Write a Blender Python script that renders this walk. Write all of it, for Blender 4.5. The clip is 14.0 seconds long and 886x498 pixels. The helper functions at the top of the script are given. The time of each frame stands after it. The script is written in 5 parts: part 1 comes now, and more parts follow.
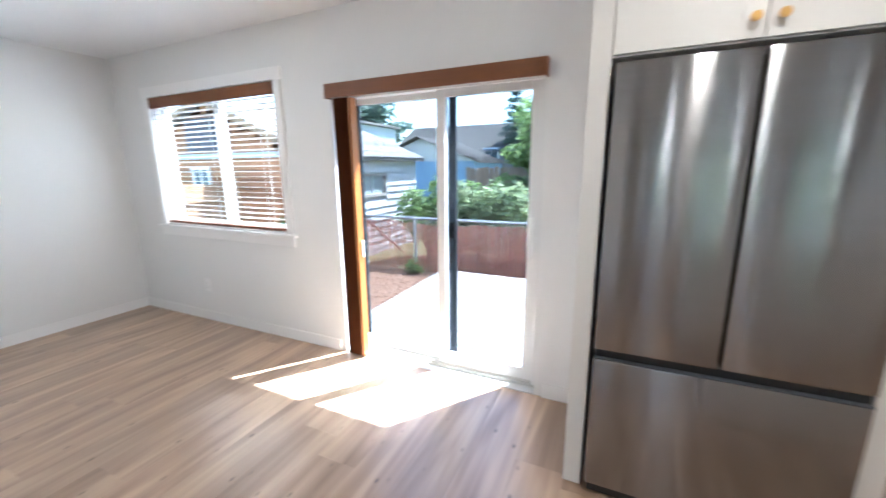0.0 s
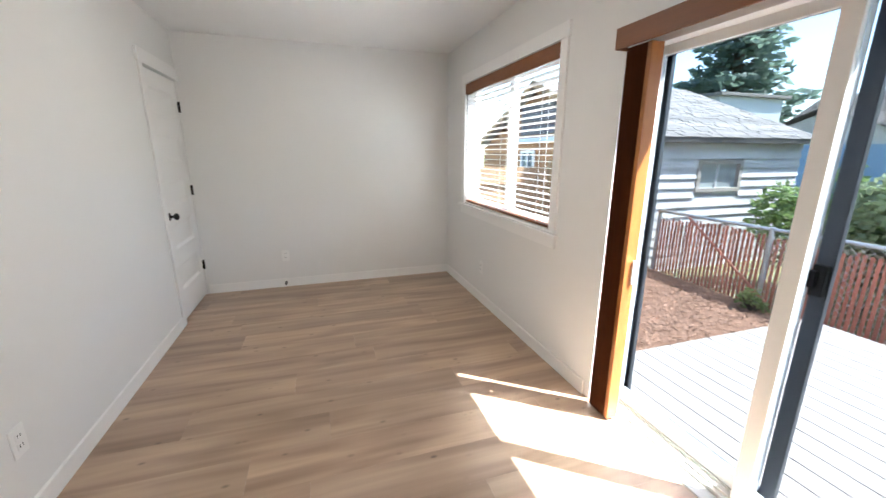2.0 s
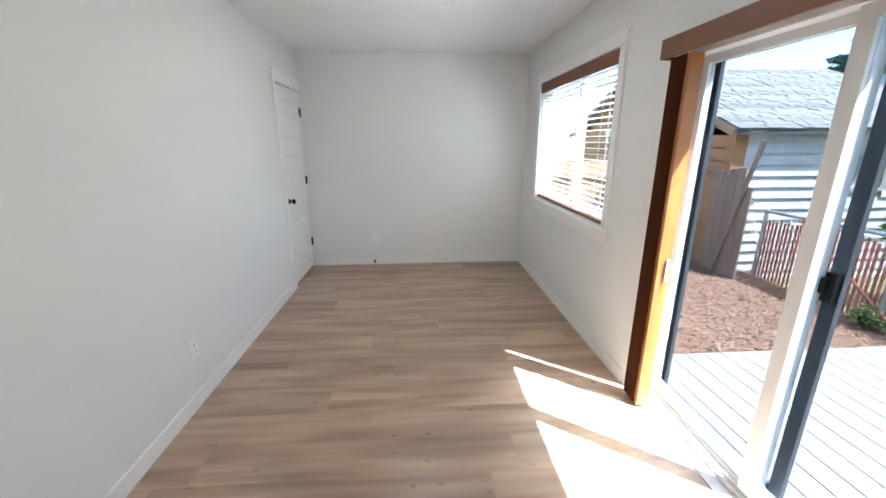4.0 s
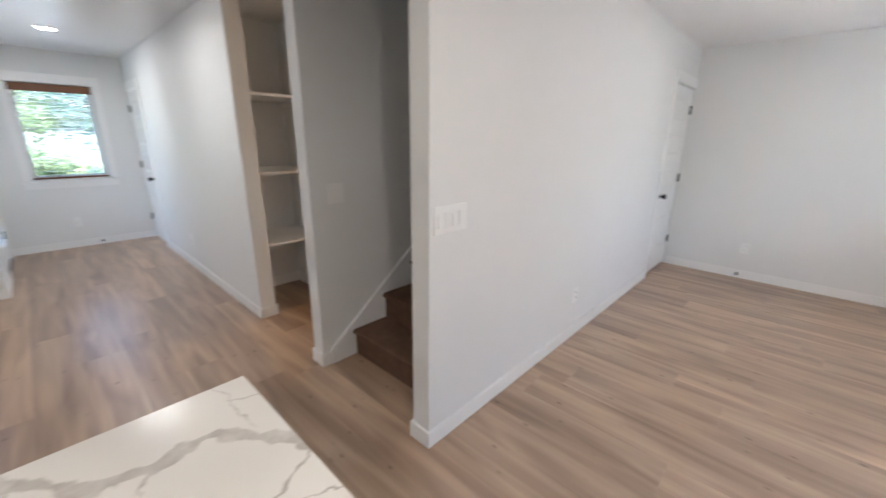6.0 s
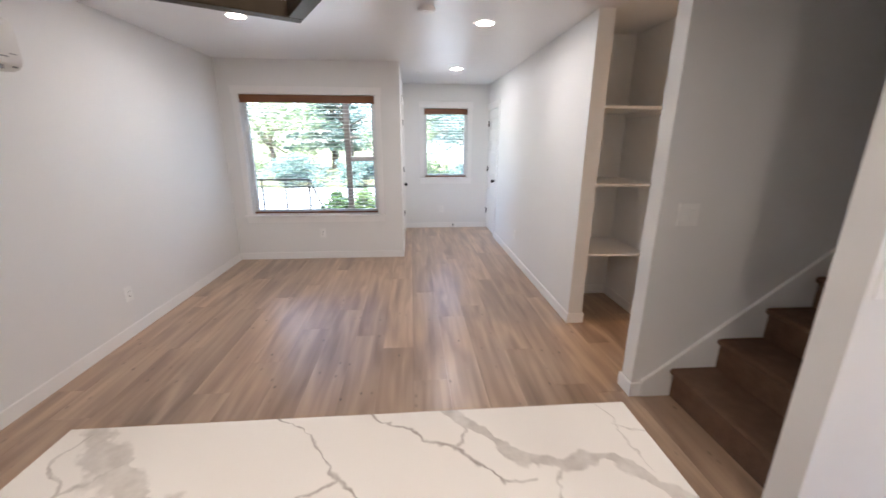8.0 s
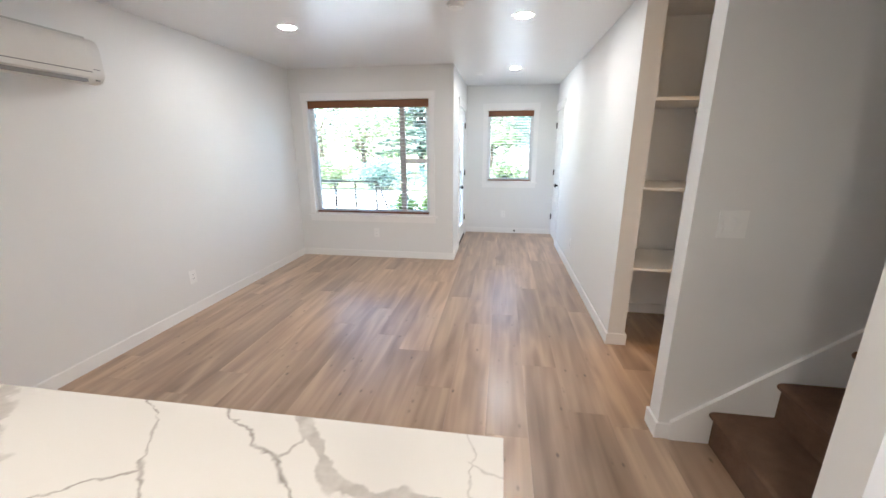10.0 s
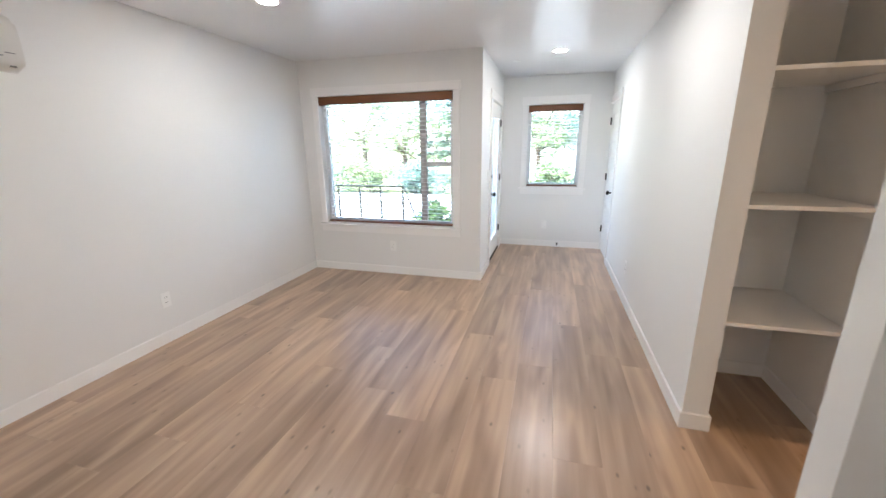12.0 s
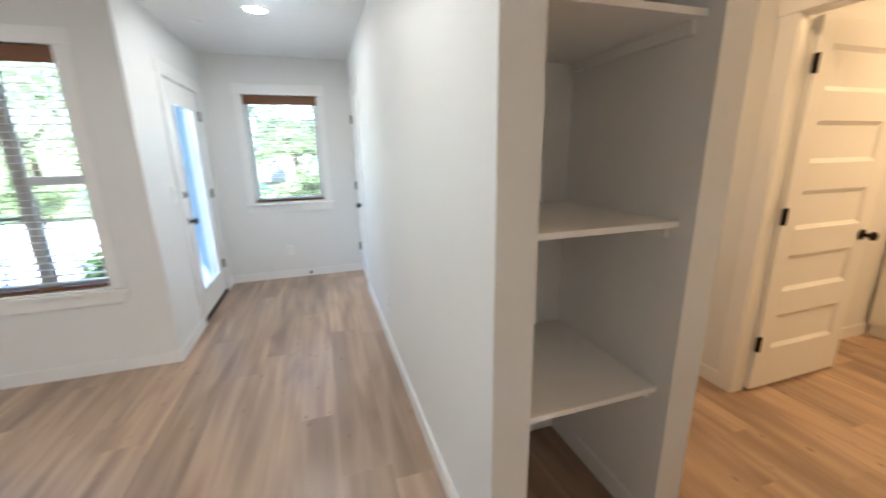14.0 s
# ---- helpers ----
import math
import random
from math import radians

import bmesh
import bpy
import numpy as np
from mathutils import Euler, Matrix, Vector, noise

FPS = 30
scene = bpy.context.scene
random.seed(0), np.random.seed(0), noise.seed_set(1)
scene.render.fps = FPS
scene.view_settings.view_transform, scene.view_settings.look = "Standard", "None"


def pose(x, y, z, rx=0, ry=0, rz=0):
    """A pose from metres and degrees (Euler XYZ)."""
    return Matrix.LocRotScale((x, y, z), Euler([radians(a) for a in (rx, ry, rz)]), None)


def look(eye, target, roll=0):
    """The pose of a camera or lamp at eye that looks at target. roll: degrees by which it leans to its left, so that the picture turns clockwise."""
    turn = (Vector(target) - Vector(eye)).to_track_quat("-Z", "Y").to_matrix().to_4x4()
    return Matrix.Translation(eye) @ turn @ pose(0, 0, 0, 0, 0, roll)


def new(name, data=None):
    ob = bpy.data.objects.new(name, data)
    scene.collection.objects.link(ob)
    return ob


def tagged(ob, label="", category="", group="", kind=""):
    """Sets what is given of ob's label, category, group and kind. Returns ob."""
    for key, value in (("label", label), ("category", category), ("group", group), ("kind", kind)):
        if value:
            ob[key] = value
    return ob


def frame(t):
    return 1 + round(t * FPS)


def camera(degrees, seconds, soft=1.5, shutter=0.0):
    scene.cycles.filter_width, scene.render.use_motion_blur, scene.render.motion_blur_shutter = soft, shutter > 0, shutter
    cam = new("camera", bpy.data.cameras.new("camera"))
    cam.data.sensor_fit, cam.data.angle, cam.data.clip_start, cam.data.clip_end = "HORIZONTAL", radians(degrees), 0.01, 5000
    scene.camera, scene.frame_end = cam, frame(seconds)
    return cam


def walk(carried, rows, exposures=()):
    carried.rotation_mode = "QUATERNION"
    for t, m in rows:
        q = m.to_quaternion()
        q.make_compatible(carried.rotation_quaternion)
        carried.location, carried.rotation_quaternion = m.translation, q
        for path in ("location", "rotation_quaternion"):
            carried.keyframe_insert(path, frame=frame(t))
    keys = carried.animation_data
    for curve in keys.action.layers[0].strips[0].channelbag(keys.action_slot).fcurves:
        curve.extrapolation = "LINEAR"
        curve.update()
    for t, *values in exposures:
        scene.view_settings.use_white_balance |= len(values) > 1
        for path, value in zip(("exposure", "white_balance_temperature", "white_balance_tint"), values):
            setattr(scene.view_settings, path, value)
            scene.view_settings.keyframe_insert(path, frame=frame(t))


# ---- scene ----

cam = camera(98.6, 14.0, soft=1.5, shutter=0.4)
PATH = [
    (0, (0.139, 0.2, 1.411), (-0.684, 1.973, 0.992), -0.6),
    (0.5, (0.04, 0.354, 1.422), (-1.221, 1.843, 0.983), -0.3),
    (1, (-0.018, 0.567, 1.416), (-1.619, 1.68, 0.972), -0.0),
    (1.5, (-0.084, 0.762, 1.391), (-1.858, 1.561, 0.925), 0.2),
    (2, (-0.111, 0.975, 1.407), (-1.957, 1.57, 0.918), 0.1),
    (4.5, (0.435, 1.131, 1.493), (-1.49, 1.093, 0.951), 0.1),
    (5, (0.597, 1.068, 1.491), (-1.303, 0.754, 0.952), 0.5),
    (5.5, (0.771, 0.98, 1.491), (-0.956, 0.137, 0.94), 0.7),
    (6, (0.888, 0.923, 1.491), (-0.511, -0.389, 0.925), 0.7),
    (6.5, (0.977, 0.898, 1.496), (-0.083, -0.699, 0.924), 0.7),
    (7, (1.036, 0.894, 1.503), (0.302, -0.876, 0.928), 0.6),
    (7.5, (1.092, 0.86, 1.524), (0.659, -1.008, 0.955), 0.5),
    (8, (1.137, 0.767, 1.533), (0.979, -1.15, 0.985), 0.3),
    (8.5, (1.151, 0.647, 1.522), (1.189, -1.281, 0.993), 0.2),
    (9.2, (1.0, 0.7, 1.508), (1.16, -1.222, 0.982), 0.0),
    (9.8, (0.72, 0.69, 1.49), (0.98, -1.223, 0.968), -0.1),
    (10.25, (0.612, 0.57, 1.48), (0.94, -1.332, 0.963), -0.2),
    (10.6, (0.612, 0.42, 1.473), (0.982, -1.475, 0.96), -0.3),
    (11, (0.622, 0.265, 1.469), (1.034, -1.627, 0.958), -0.4),
    (11.5, (0.581, 0.104, 1.488), (1.068, -1.767, 0.975), -0.6),
    (12, (0.55, -0.148, 1.469), (1.071, -2.01, 0.959), -0.6),
    (12.5, (0.538, -0.474, 1.459), (1.071, -2.335, 0.955), -0.7),
    (13, (0.531, -0.852, 1.45), (0.984, -2.734, 0.946), -0.8),
    (13.5, (0.405, -1.107, 1.431), (0.381, -3.044, 0.933), -1.0),
    (14, (0.202, -1.329, 1.424), (-0.381, -3.178, 0.932), -1.1),
]
EXPOSURES = [(0, 3.5, 5350, 6), (2, 3.1, 6000, 7), (4.5, 3.08, 5550, 4), (5.5, 3.25, 5600, 5), (6.5, 3.3, 5750, 14), (7.5, 3.33, 5950, 20), (8.5, 3.6, 5850, 8), (11, 3.78, 5750, 8), (12.5, 3.7, 5800, 9), (13.5, 3.62, 5750, 8), (14, 3.5, 5750, 5)]
walk(cam, [(t, look(eye, target, roll)) for t, eye, target, roll in PATH], EXPOSURES)

# ---- world, sun, lamps ----
SUN_AZ, SUN_EL = 37.0, 60.0          # degrees clockwise from +y, and above the horizon
world = bpy.data.worlds.new("sky")
scene.world = world
world.use_nodes = True
sky = world.node_tree.nodes.new("ShaderNodeTexSky")
sky.sky_type, sky.sun_disc = "NISHITA", False
sky.sun_elevation, sky.sun_rotation = radians(SUN_EL), radians(SUN_AZ)
background = world.node_tree.nodes["Background"]
world.node_tree.links.new(sky.outputs[0], background.inputs[0])
background.inputs[1].default_value = 0.15

sun = new("sun", bpy.data.lights.new("sun", "SUN"))
sun.data.energy, sun.data.angle, sun.data.color = 5.0, radians(0.5), (1.0, 0.975, 0.94)
sun_way = Vector((math.sin(radians(SUN_AZ)) * math.cos(radians(SUN_EL)), math.cos(radians(SUN_AZ)) * math.cos(radians(SUN_EL)), math.sin(radians(SUN_EL))))
sun.matrix_world = look(sun_way * 40, (0, 0, 0))


def recessed_lamp_light(x, y, watts, colour):
    data = bpy.data.lights.new("downlight_glow", "AREA")
    data.shape, data.size, data.energy, data.color = "DISK", 0.118, watts, colour
    new("downlight_glow", data).matrix_world = pose(x, y, 2.432)


LAMP_WHITE, LAMP_WARM = (1.0, 0.93, 0.85), (1.0, 0.60, 0.28)
LIVING_LAMPS = [(0.528, -2.63), (0.527, -4.66), (2.45, -2.63)]
DINING_LAMPS = [(-2.5, 1.12)]
KITCHEN_LAMPS = [(0.55, 0.9), (2.0, 0.9)]
for lx, ly in LIVING_LAMPS + DINING_LAMPS:
    recessed_lamp_light(lx, ly, 0.48, LAMP_WHITE)
for lx, ly in KITCHEN_LAMPS:
    recessed_lamp_light(lx, ly, 0.8, (1.0, 0.82, 0.63))
recessed_lamp_light(-1.5, -2.1, 0.8, LAMP_WARM)
recessed_lamp_light(-3.2, -2.1, 2.1, LAMP_WARM)


# ---- materials ----
def material(name, colour, rough=0.5, metal=0.0, vary=0.06, scale=3.0, fine=60.0, bump=0.0, stretch=(1, 1, 1), per_object=0.0, spec=0.5):
    """A painted or plain surface with variation at two scales and a fine relief."""
    m = bpy.data.materials.new(name)
    m.use_nodes = True
    nodes, links = m.node_tree.nodes, m.node_tree.links
    shade = nodes["Principled BSDF"]
    where = nodes.new("ShaderNodeTexCoord")
    mapping = nodes.new("ShaderNodeMapping")
    mapping.inputs["Scale"].default_value = stretch
    links.new(where.outputs["Object"], mapping.inputs[0])
    coarse, grain = nodes.new("ShaderNodeTexNoise"), nodes.new("ShaderNodeTexNoise")
    coarse.inputs["Scale"].default_value, grain.inputs["Scale"].default_value = scale, fine
    coarse.inputs["Detail"].default_value = 5
    links.new(mapping.outputs[0], coarse.inputs[0]), links.new(mapping.outputs[0], grain.inputs[0])
    add = nodes.new("ShaderNodeMath")
    add.operation = "ADD"
    links.new(coarse.outputs[0], add.inputs[0]), links.new(grain.outputs[0], add.inputs[1])
    ramp = nodes.new("ShaderNodeMapRange")
    ramp.inputs[1].default_value, ramp.inputs[2].default_value = 0.6, 1.4
    ramp.inputs[3].default_value, ramp.inputs[4].default_value = 1 - vary, 1 + vary
    links.new(add.outputs[0], ramp.inputs[0])
    value = ramp.outputs[0]
    if per_object:
        info = nodes.new("ShaderNodeObjectInfo")
        spread = nodes.new("ShaderNodeMapRange")
        spread.inputs[3].default_value, spread.inputs[4].default_value = 1 - per_object, 1 + per_object
        links.new(info.outputs["Random"], spread.inputs[0])
        times = nodes.new("ShaderNodeMath")
        times.operation = "MULTIPLY"
        links.new(value, times.inputs[0]), links.new(spread.outputs[0], times.inputs[1])
        value = times.outputs[0]
    tint = nodes.new("ShaderNodeVectorMath")
    tint.operation = "SCALE"
    tint.inputs[0].default_value = colour
    links.new(value, tint.inputs["Scale"])
    links.new(tint.outputs[0], shade.inputs["Base Color"])
    shade.inputs["Roughness"].default_value, shade.inputs["Metallic"].default_value = rough, metal
    shade.inputs["Specular IOR Level"].default_value = spec
    if bump:
        relief = nodes.new("ShaderNodeBump")
        relief.inputs["Strength"].default_value, relief.inputs["Distance"].default_value = bump, 0.004
        links.new(grain.outputs[0], relief.inputs["Height"]), links.new(relief.outputs[0], shade.inputs["Normal"])
    return m


def glow(name, colour, strength):
    m = bpy.data.materials.new(name)
    m.use_nodes = True
    shade = m.node_tree.nodes["Principled BSDF"]
    shade.inputs["Base Color"].default_value = (0.8, 0.8, 0.8, 1)
    shade.inputs["Emission Color"].default_value, shade.inputs["Emission Strength"].default_value = (*colour, 1), strength
    return m


def glass(name, tint=(0.97, 0.99, 0.98)):
    m = bpy.data.materials.new(name)
    m.use_nodes = True
    shade = m.node_tree.nodes["Principled BSDF"]
    shade.inputs["Base Color"].default_value = (*tint, 1)
    shade.inputs["Transmission Weight"].default_value, shade.inputs["Roughness"].default_value, shade.inputs["IOR"].default_value = 1.0, 0.0, 1.05
    return m


WALL = material("wall_paint", (0.83, 0.83, 0.82), 0.55, vary=0.012, scale=1.2, fine=220, bump=0.05)
CEILING = material("ceiling_paint", (0.84, 0.84, 0.835), 0.3, vary=0.02, scale=1.5, fine=90, bump=0.12)
TRIM = material("trim_paint", (0.90, 0.895, 0.885), 0.35, vary=0.012, scale=2, fine=120)
DOOR_PAINT = material("door_paint", (0.88, 0.875, 0.865), 0.32, vary=0.012, scale=2, fine=120)
PLASTIC = material("white_plastic", (0.90, 0.90, 0.885), 0.3, vary=0.01)
PLASTIC_GREY = material("vent_shadow_plastic", (0.25, 0.25, 0.25), 0.5, vary=0.03)
# White vinyl seen against the light; its shade is put into the colour.
BACKLIT_VINYL = material("backlit_vinyl", (0.48, 0.43, 0.39), 0.4, vary=0.03)
VINYL = material("window_vinyl", (0.80, 0.80, 0.79), 0.35, vary=0.015)
BLACK = material("black_hardware", (0.012, 0.011, 0.010), 0.38, metal=0.6, vary=0.1)
BLIND_WOOD = material("brown_blind_wood", (0.185, 0.064, 0.018), 0.45, vary=0.16, scale=5, fine=70, stretch=(0.3, 4, 6), bump=0.1)
# One wood in two colours: darker for the unlit pleats, brighter for the sunlit rail.
PLEAT_WOOD = material("unlit_side_wood", (0.20, 0.066, 0.020), 0.5, vary=0.2, scale=7, fine=60, stretch=(5, 5, 0.4), bump=0.1)
STACK_WOOD = material("sunlit_side_wood", (0.31, 0.115, 0.026), 0.42, vary=0.16, scale=7, fine=60, stretch=(5, 5, 0.4), bump=0.1)
SLAT = material("blind_slat_white", (0.80, 0.79, 0.77), 0.4, vary=0.02, scale=4)
CARPET = material("brown_stair_carpet", (0.150, 0.086, 0.052), 0.95, vary=0.35, scale=14, fine=260, bump=0.9)
CABINET = material("cabinet_cream_paint", (0.80, 0.775, 0.74), 0.35, vary=0.015)
BRASS = material("brass", (0.72, 0.45, 0.16), 0.28, metal=1.0, vary=0.06)
STEEL = material("brushed_dark_steel", (0.32, 0.312, 0.312), 0.18, metal=1.0, vary=0.05, scale=2, fine=160, stretch=(0.6, 30, 30))
STEEL.node_tree.nodes["Principled BSDF"].inputs["Anisotropic"].default_value = 1.0
STEEL.node_tree.nodes["Principled BSDF"].inputs["Anisotropic Rotation"].default_value = 0.25
FRIDGE_GAP = material("black_gasket", (0.015, 0.017, 0.018), 0.4, vary=0.1)
LANTERN = material("bronze_lantern_metal", (0.045, 0.033, 0.022), 0.4, metal=0.8, vary=0.15)
ALUMINIUM = material("screen_frame_grey", (0.085, 0.092, 0.105), 0.4, metal=0.3, vary=0.05)
OLD_BOARD = material("old_fence_board", (0.23, 0.165, 0.125), 0.85, vary=0.25, scale=5, fine=60, stretch=(6, 6, 0.5), bump=0.2, per_object=0.2)
SILL_METAL = material("sill_track", (0.62, 0.61, 0.58), 0.4, metal=0.2, vary=0.05)
DARK_SLOT = material("shadow_gap", (0.02, 0.018, 0.016), 0.8, vary=0.1)
GLASS = glass("window_glass")
# These two tints only darken the bright outdoors seen through the panes.
DIMMING_GLASS = glass("view_dimming_glass", (0.295, 0.311, 0.32))
FRONT_GLASS = glass("front_glass", (0.56, 0.58, 0.585))
LED = glow("downlight_led", (1.0, 0.9, 0.78), 14)


def plank_material():
    m = bpy.data.materials.new("oak_plank")
    m.use_nodes = True
    nodes, links = m.node_tree.nodes, m.node_tree.links
    shade = nodes["Principled BSDF"]
    where, info = nodes.new("ShaderNodeTexCoord"), nodes.new("ShaderNodeObjectInfo")
    shift = nodes.new("ShaderNodeVectorMath")
    shift.operation = "MULTIPLY_ADD"
    shift.inputs[0].default_value = (37, 53, 11)
    links.new(info.outputs["Random"], shift.inputs[1]), links.new(where.outputs["Object"], shift.inputs[2])

    def noise_at(stretch, scale, detail=6, distort=0.0):
        mp, nz = nodes.new("ShaderNodeMapping"), nodes.new("ShaderNodeTexNoise")
        mp.inputs["Scale"].default_value = stretch
        nz.inputs["Scale"].default_value, nz.inputs["Detail"].default_value, nz.inputs["Distortion"].default_value = scale, detail, distort
        links.new(shift.outputs[0], mp.inputs[0]), links.new(mp.outputs[0], nz.inputs[0])
        return nz.outputs[0]

    broad = noise_at((5.0, 0.75, 1), 1.5, 1.5, 0.7)
    streak = noise_at((15, 0.7, 1), 1.5, 0.8, 0.4)
    fine = noise_at((150, 4, 1), 1.0, 2)
    blend = nodes.new("ShaderNodeMix")
    blend.inputs[0].default_value = 0.30
    links.new(broad, blend.inputs[2]), links.new(streak, blend.inputs[3])
    ramp = nodes.new("ShaderNodeValToRGB")
    ramp.color_ramp.elements[0].position, ramp.color_ramp.elements[0].color = 0.30, (0.245, 0.157, 0.101, 1)
    ramp.color_ramp.elements[1].position, ramp.color_ramp.elements[1].color = 0.70, (0.56, 0.40, 0.27, 1)
    middle = ramp.color_ramp.elements.new(0.5)
    middle.color = (0.395, 0.268, 0.177, 1)
    links.new(blend.outputs[0], ramp.inputs[0])
    # knots in some of the cells, each with a short dark flare along the grain
    mp, cells = nodes.new("ShaderNodeMapping"), nodes.new("ShaderNodeTexVoronoi")
    mp.inputs["Scale"].default_value = (3.4, 1.8, 1)
    links.new(shift.outputs[0], mp.inputs[0]), links.new(mp.outputs[0], cells.inputs[0])
    chance, gate, knot = nodes.new("ShaderNodeSeparateColor"), nodes.new("ShaderNodeMapRange"), nodes.new("ShaderNodeMapRange")
    links.new(cells.outputs["Color"], chance.inputs[0])
    gate.inputs[1].default_value, gate.inputs[2].default_value = 0.58, 0.95
    links.new(chance.outputs[0], gate.inputs[0])
    knot.interpolation_type = "SMOOTHSTEP"
    knot.inputs[1].default_value, knot.inputs[2].default_value, knot.inputs[3].default_value, knot.inputs[4].default_value = 0.04, 0.22, 0.60, 0.0
    links.new(cells.outputs["Distance"], knot.inputs[0])
    dark, left_over = nodes.new("ShaderNodeMath"), nodes.new("ShaderNodeMath")
    dark.operation, left_over.operation = "MULTIPLY", "SUBTRACT"
    left_over.inputs[0].default_value = 1.0
    links.new(knot.outputs[0], dark.inputs[0]), links.new(gate.outputs[0], dark.inputs[1]), links.new(dark.outputs[0], left_over.inputs[1])
    level = nodes.new("ShaderNodeMapRange")
    level.inputs[3].default_value, level.inputs[4].default_value = 0.84, 1.15
    links.new(info.outputs["Random"], level.inputs[0])
    grain = nodes.new("ShaderNodeMapRange")
    grain.inputs[1].default_value, grain.inputs[2].default_value, grain.inputs[3].default_value, grain.inputs[4].default_value = 0.3, 0.7, 0.975, 1.02
    links.new(fine, grain.inputs[0])
    a, b = nodes.new("ShaderNodeMath"), nodes.new("ShaderNodeMath")
    a.operation = b.operation = "MULTIPLY"
    links.new(left_over.outputs[0], a.inputs[0]), links.new(level.outputs[0], a.inputs[1])
    links.new(a.outputs[0], b.inputs[0]), links.new(grain.outputs[0], b.inputs[1])
    tint = nodes.new("ShaderNodeVectorMath")
    tint.operation = "SCALE"
    links.new(ramp.outputs[0], tint.inputs[0]), links.new(b.outputs[0], tint.inputs["Scale"])
    links.new(tint.outputs[0], shade.inputs["Base Color"])
    rough = nodes.new("ShaderNodeMapRange")
    rough.inputs[3].default_value, rough.inputs[4].default_value = 0.27, 0.31
    shade.inputs["Specular IOR Level"].default_value = 1.0
    links.new(fine, rough.inputs[0]), links.new(rough.outputs[0], shade.inputs["Roughness"])
    relief = nodes.new("ShaderNodeBump")
    relief.inputs["Strength"].default_value, relief.inputs["Distance"].default_value = 0.08, 0.002
    links.new(fine, relief.inputs["Height"]), links.new(relief.outputs[0], shade.inputs["Normal"])
    return m


PLANK = plank_material()


VEINS = [
    # half width, strength, points along the vein (x, y)
    (0.0045, 0.85, ((1.255, -0.05), (1.118, 0.062), (1.036, 0.103), (0.973, 0.17), (0.905, 0.175))),
    (0.017, 0.50, ((1.065, -0.04), (1.013, 0.012), (0.936, 0.10), (0.837, 0.146), (0.738, 0.133), (0.682, 0.212), (0.61, 0.284))),
    (0.0045, 0.70, ((1.46, -0.05), (1.384, 0.012), (1.273, 0.153), (1.215, 0.224), (1.094, 0.21), (0.884, 0.246), (0.867, 0.293), (0.808, 0.344), (0.735, 0.358), (0.638, 0.318), (0.605, 0.28))),
    (0.0035, 0.70, ((1.273, 0.153), (1.373, 0.189), (1.56, 0.30), (1.70, 0.46))),
    (0.0030, 0.55, ((0.735, 0.358), (0.60, 0.43))),
    (0.0040, 0.55, ((0.855, 0.15), (0.884, 0.246))),
    (0.0045, 0.60, ((1.015, 0.02), (1.036, 0.103))),
    (0.030, 0.40, ((1.84, -0.04), (1.79, 0.035), (1.723, 0.09), (1.60, 0.185))),
    (0.0045, 0.55, ((1.835, 0.0), (1.855, 0.057), (1.777, 0.145), (1.70, 0.08))),
    (0.0030, 0.45, ((0.71, -0.04), (0.68, 0.015), (0.672, 0.175))),
    (0.0030, 0.40, ((0.685, 0.045), (0.605, 0.085))),
]


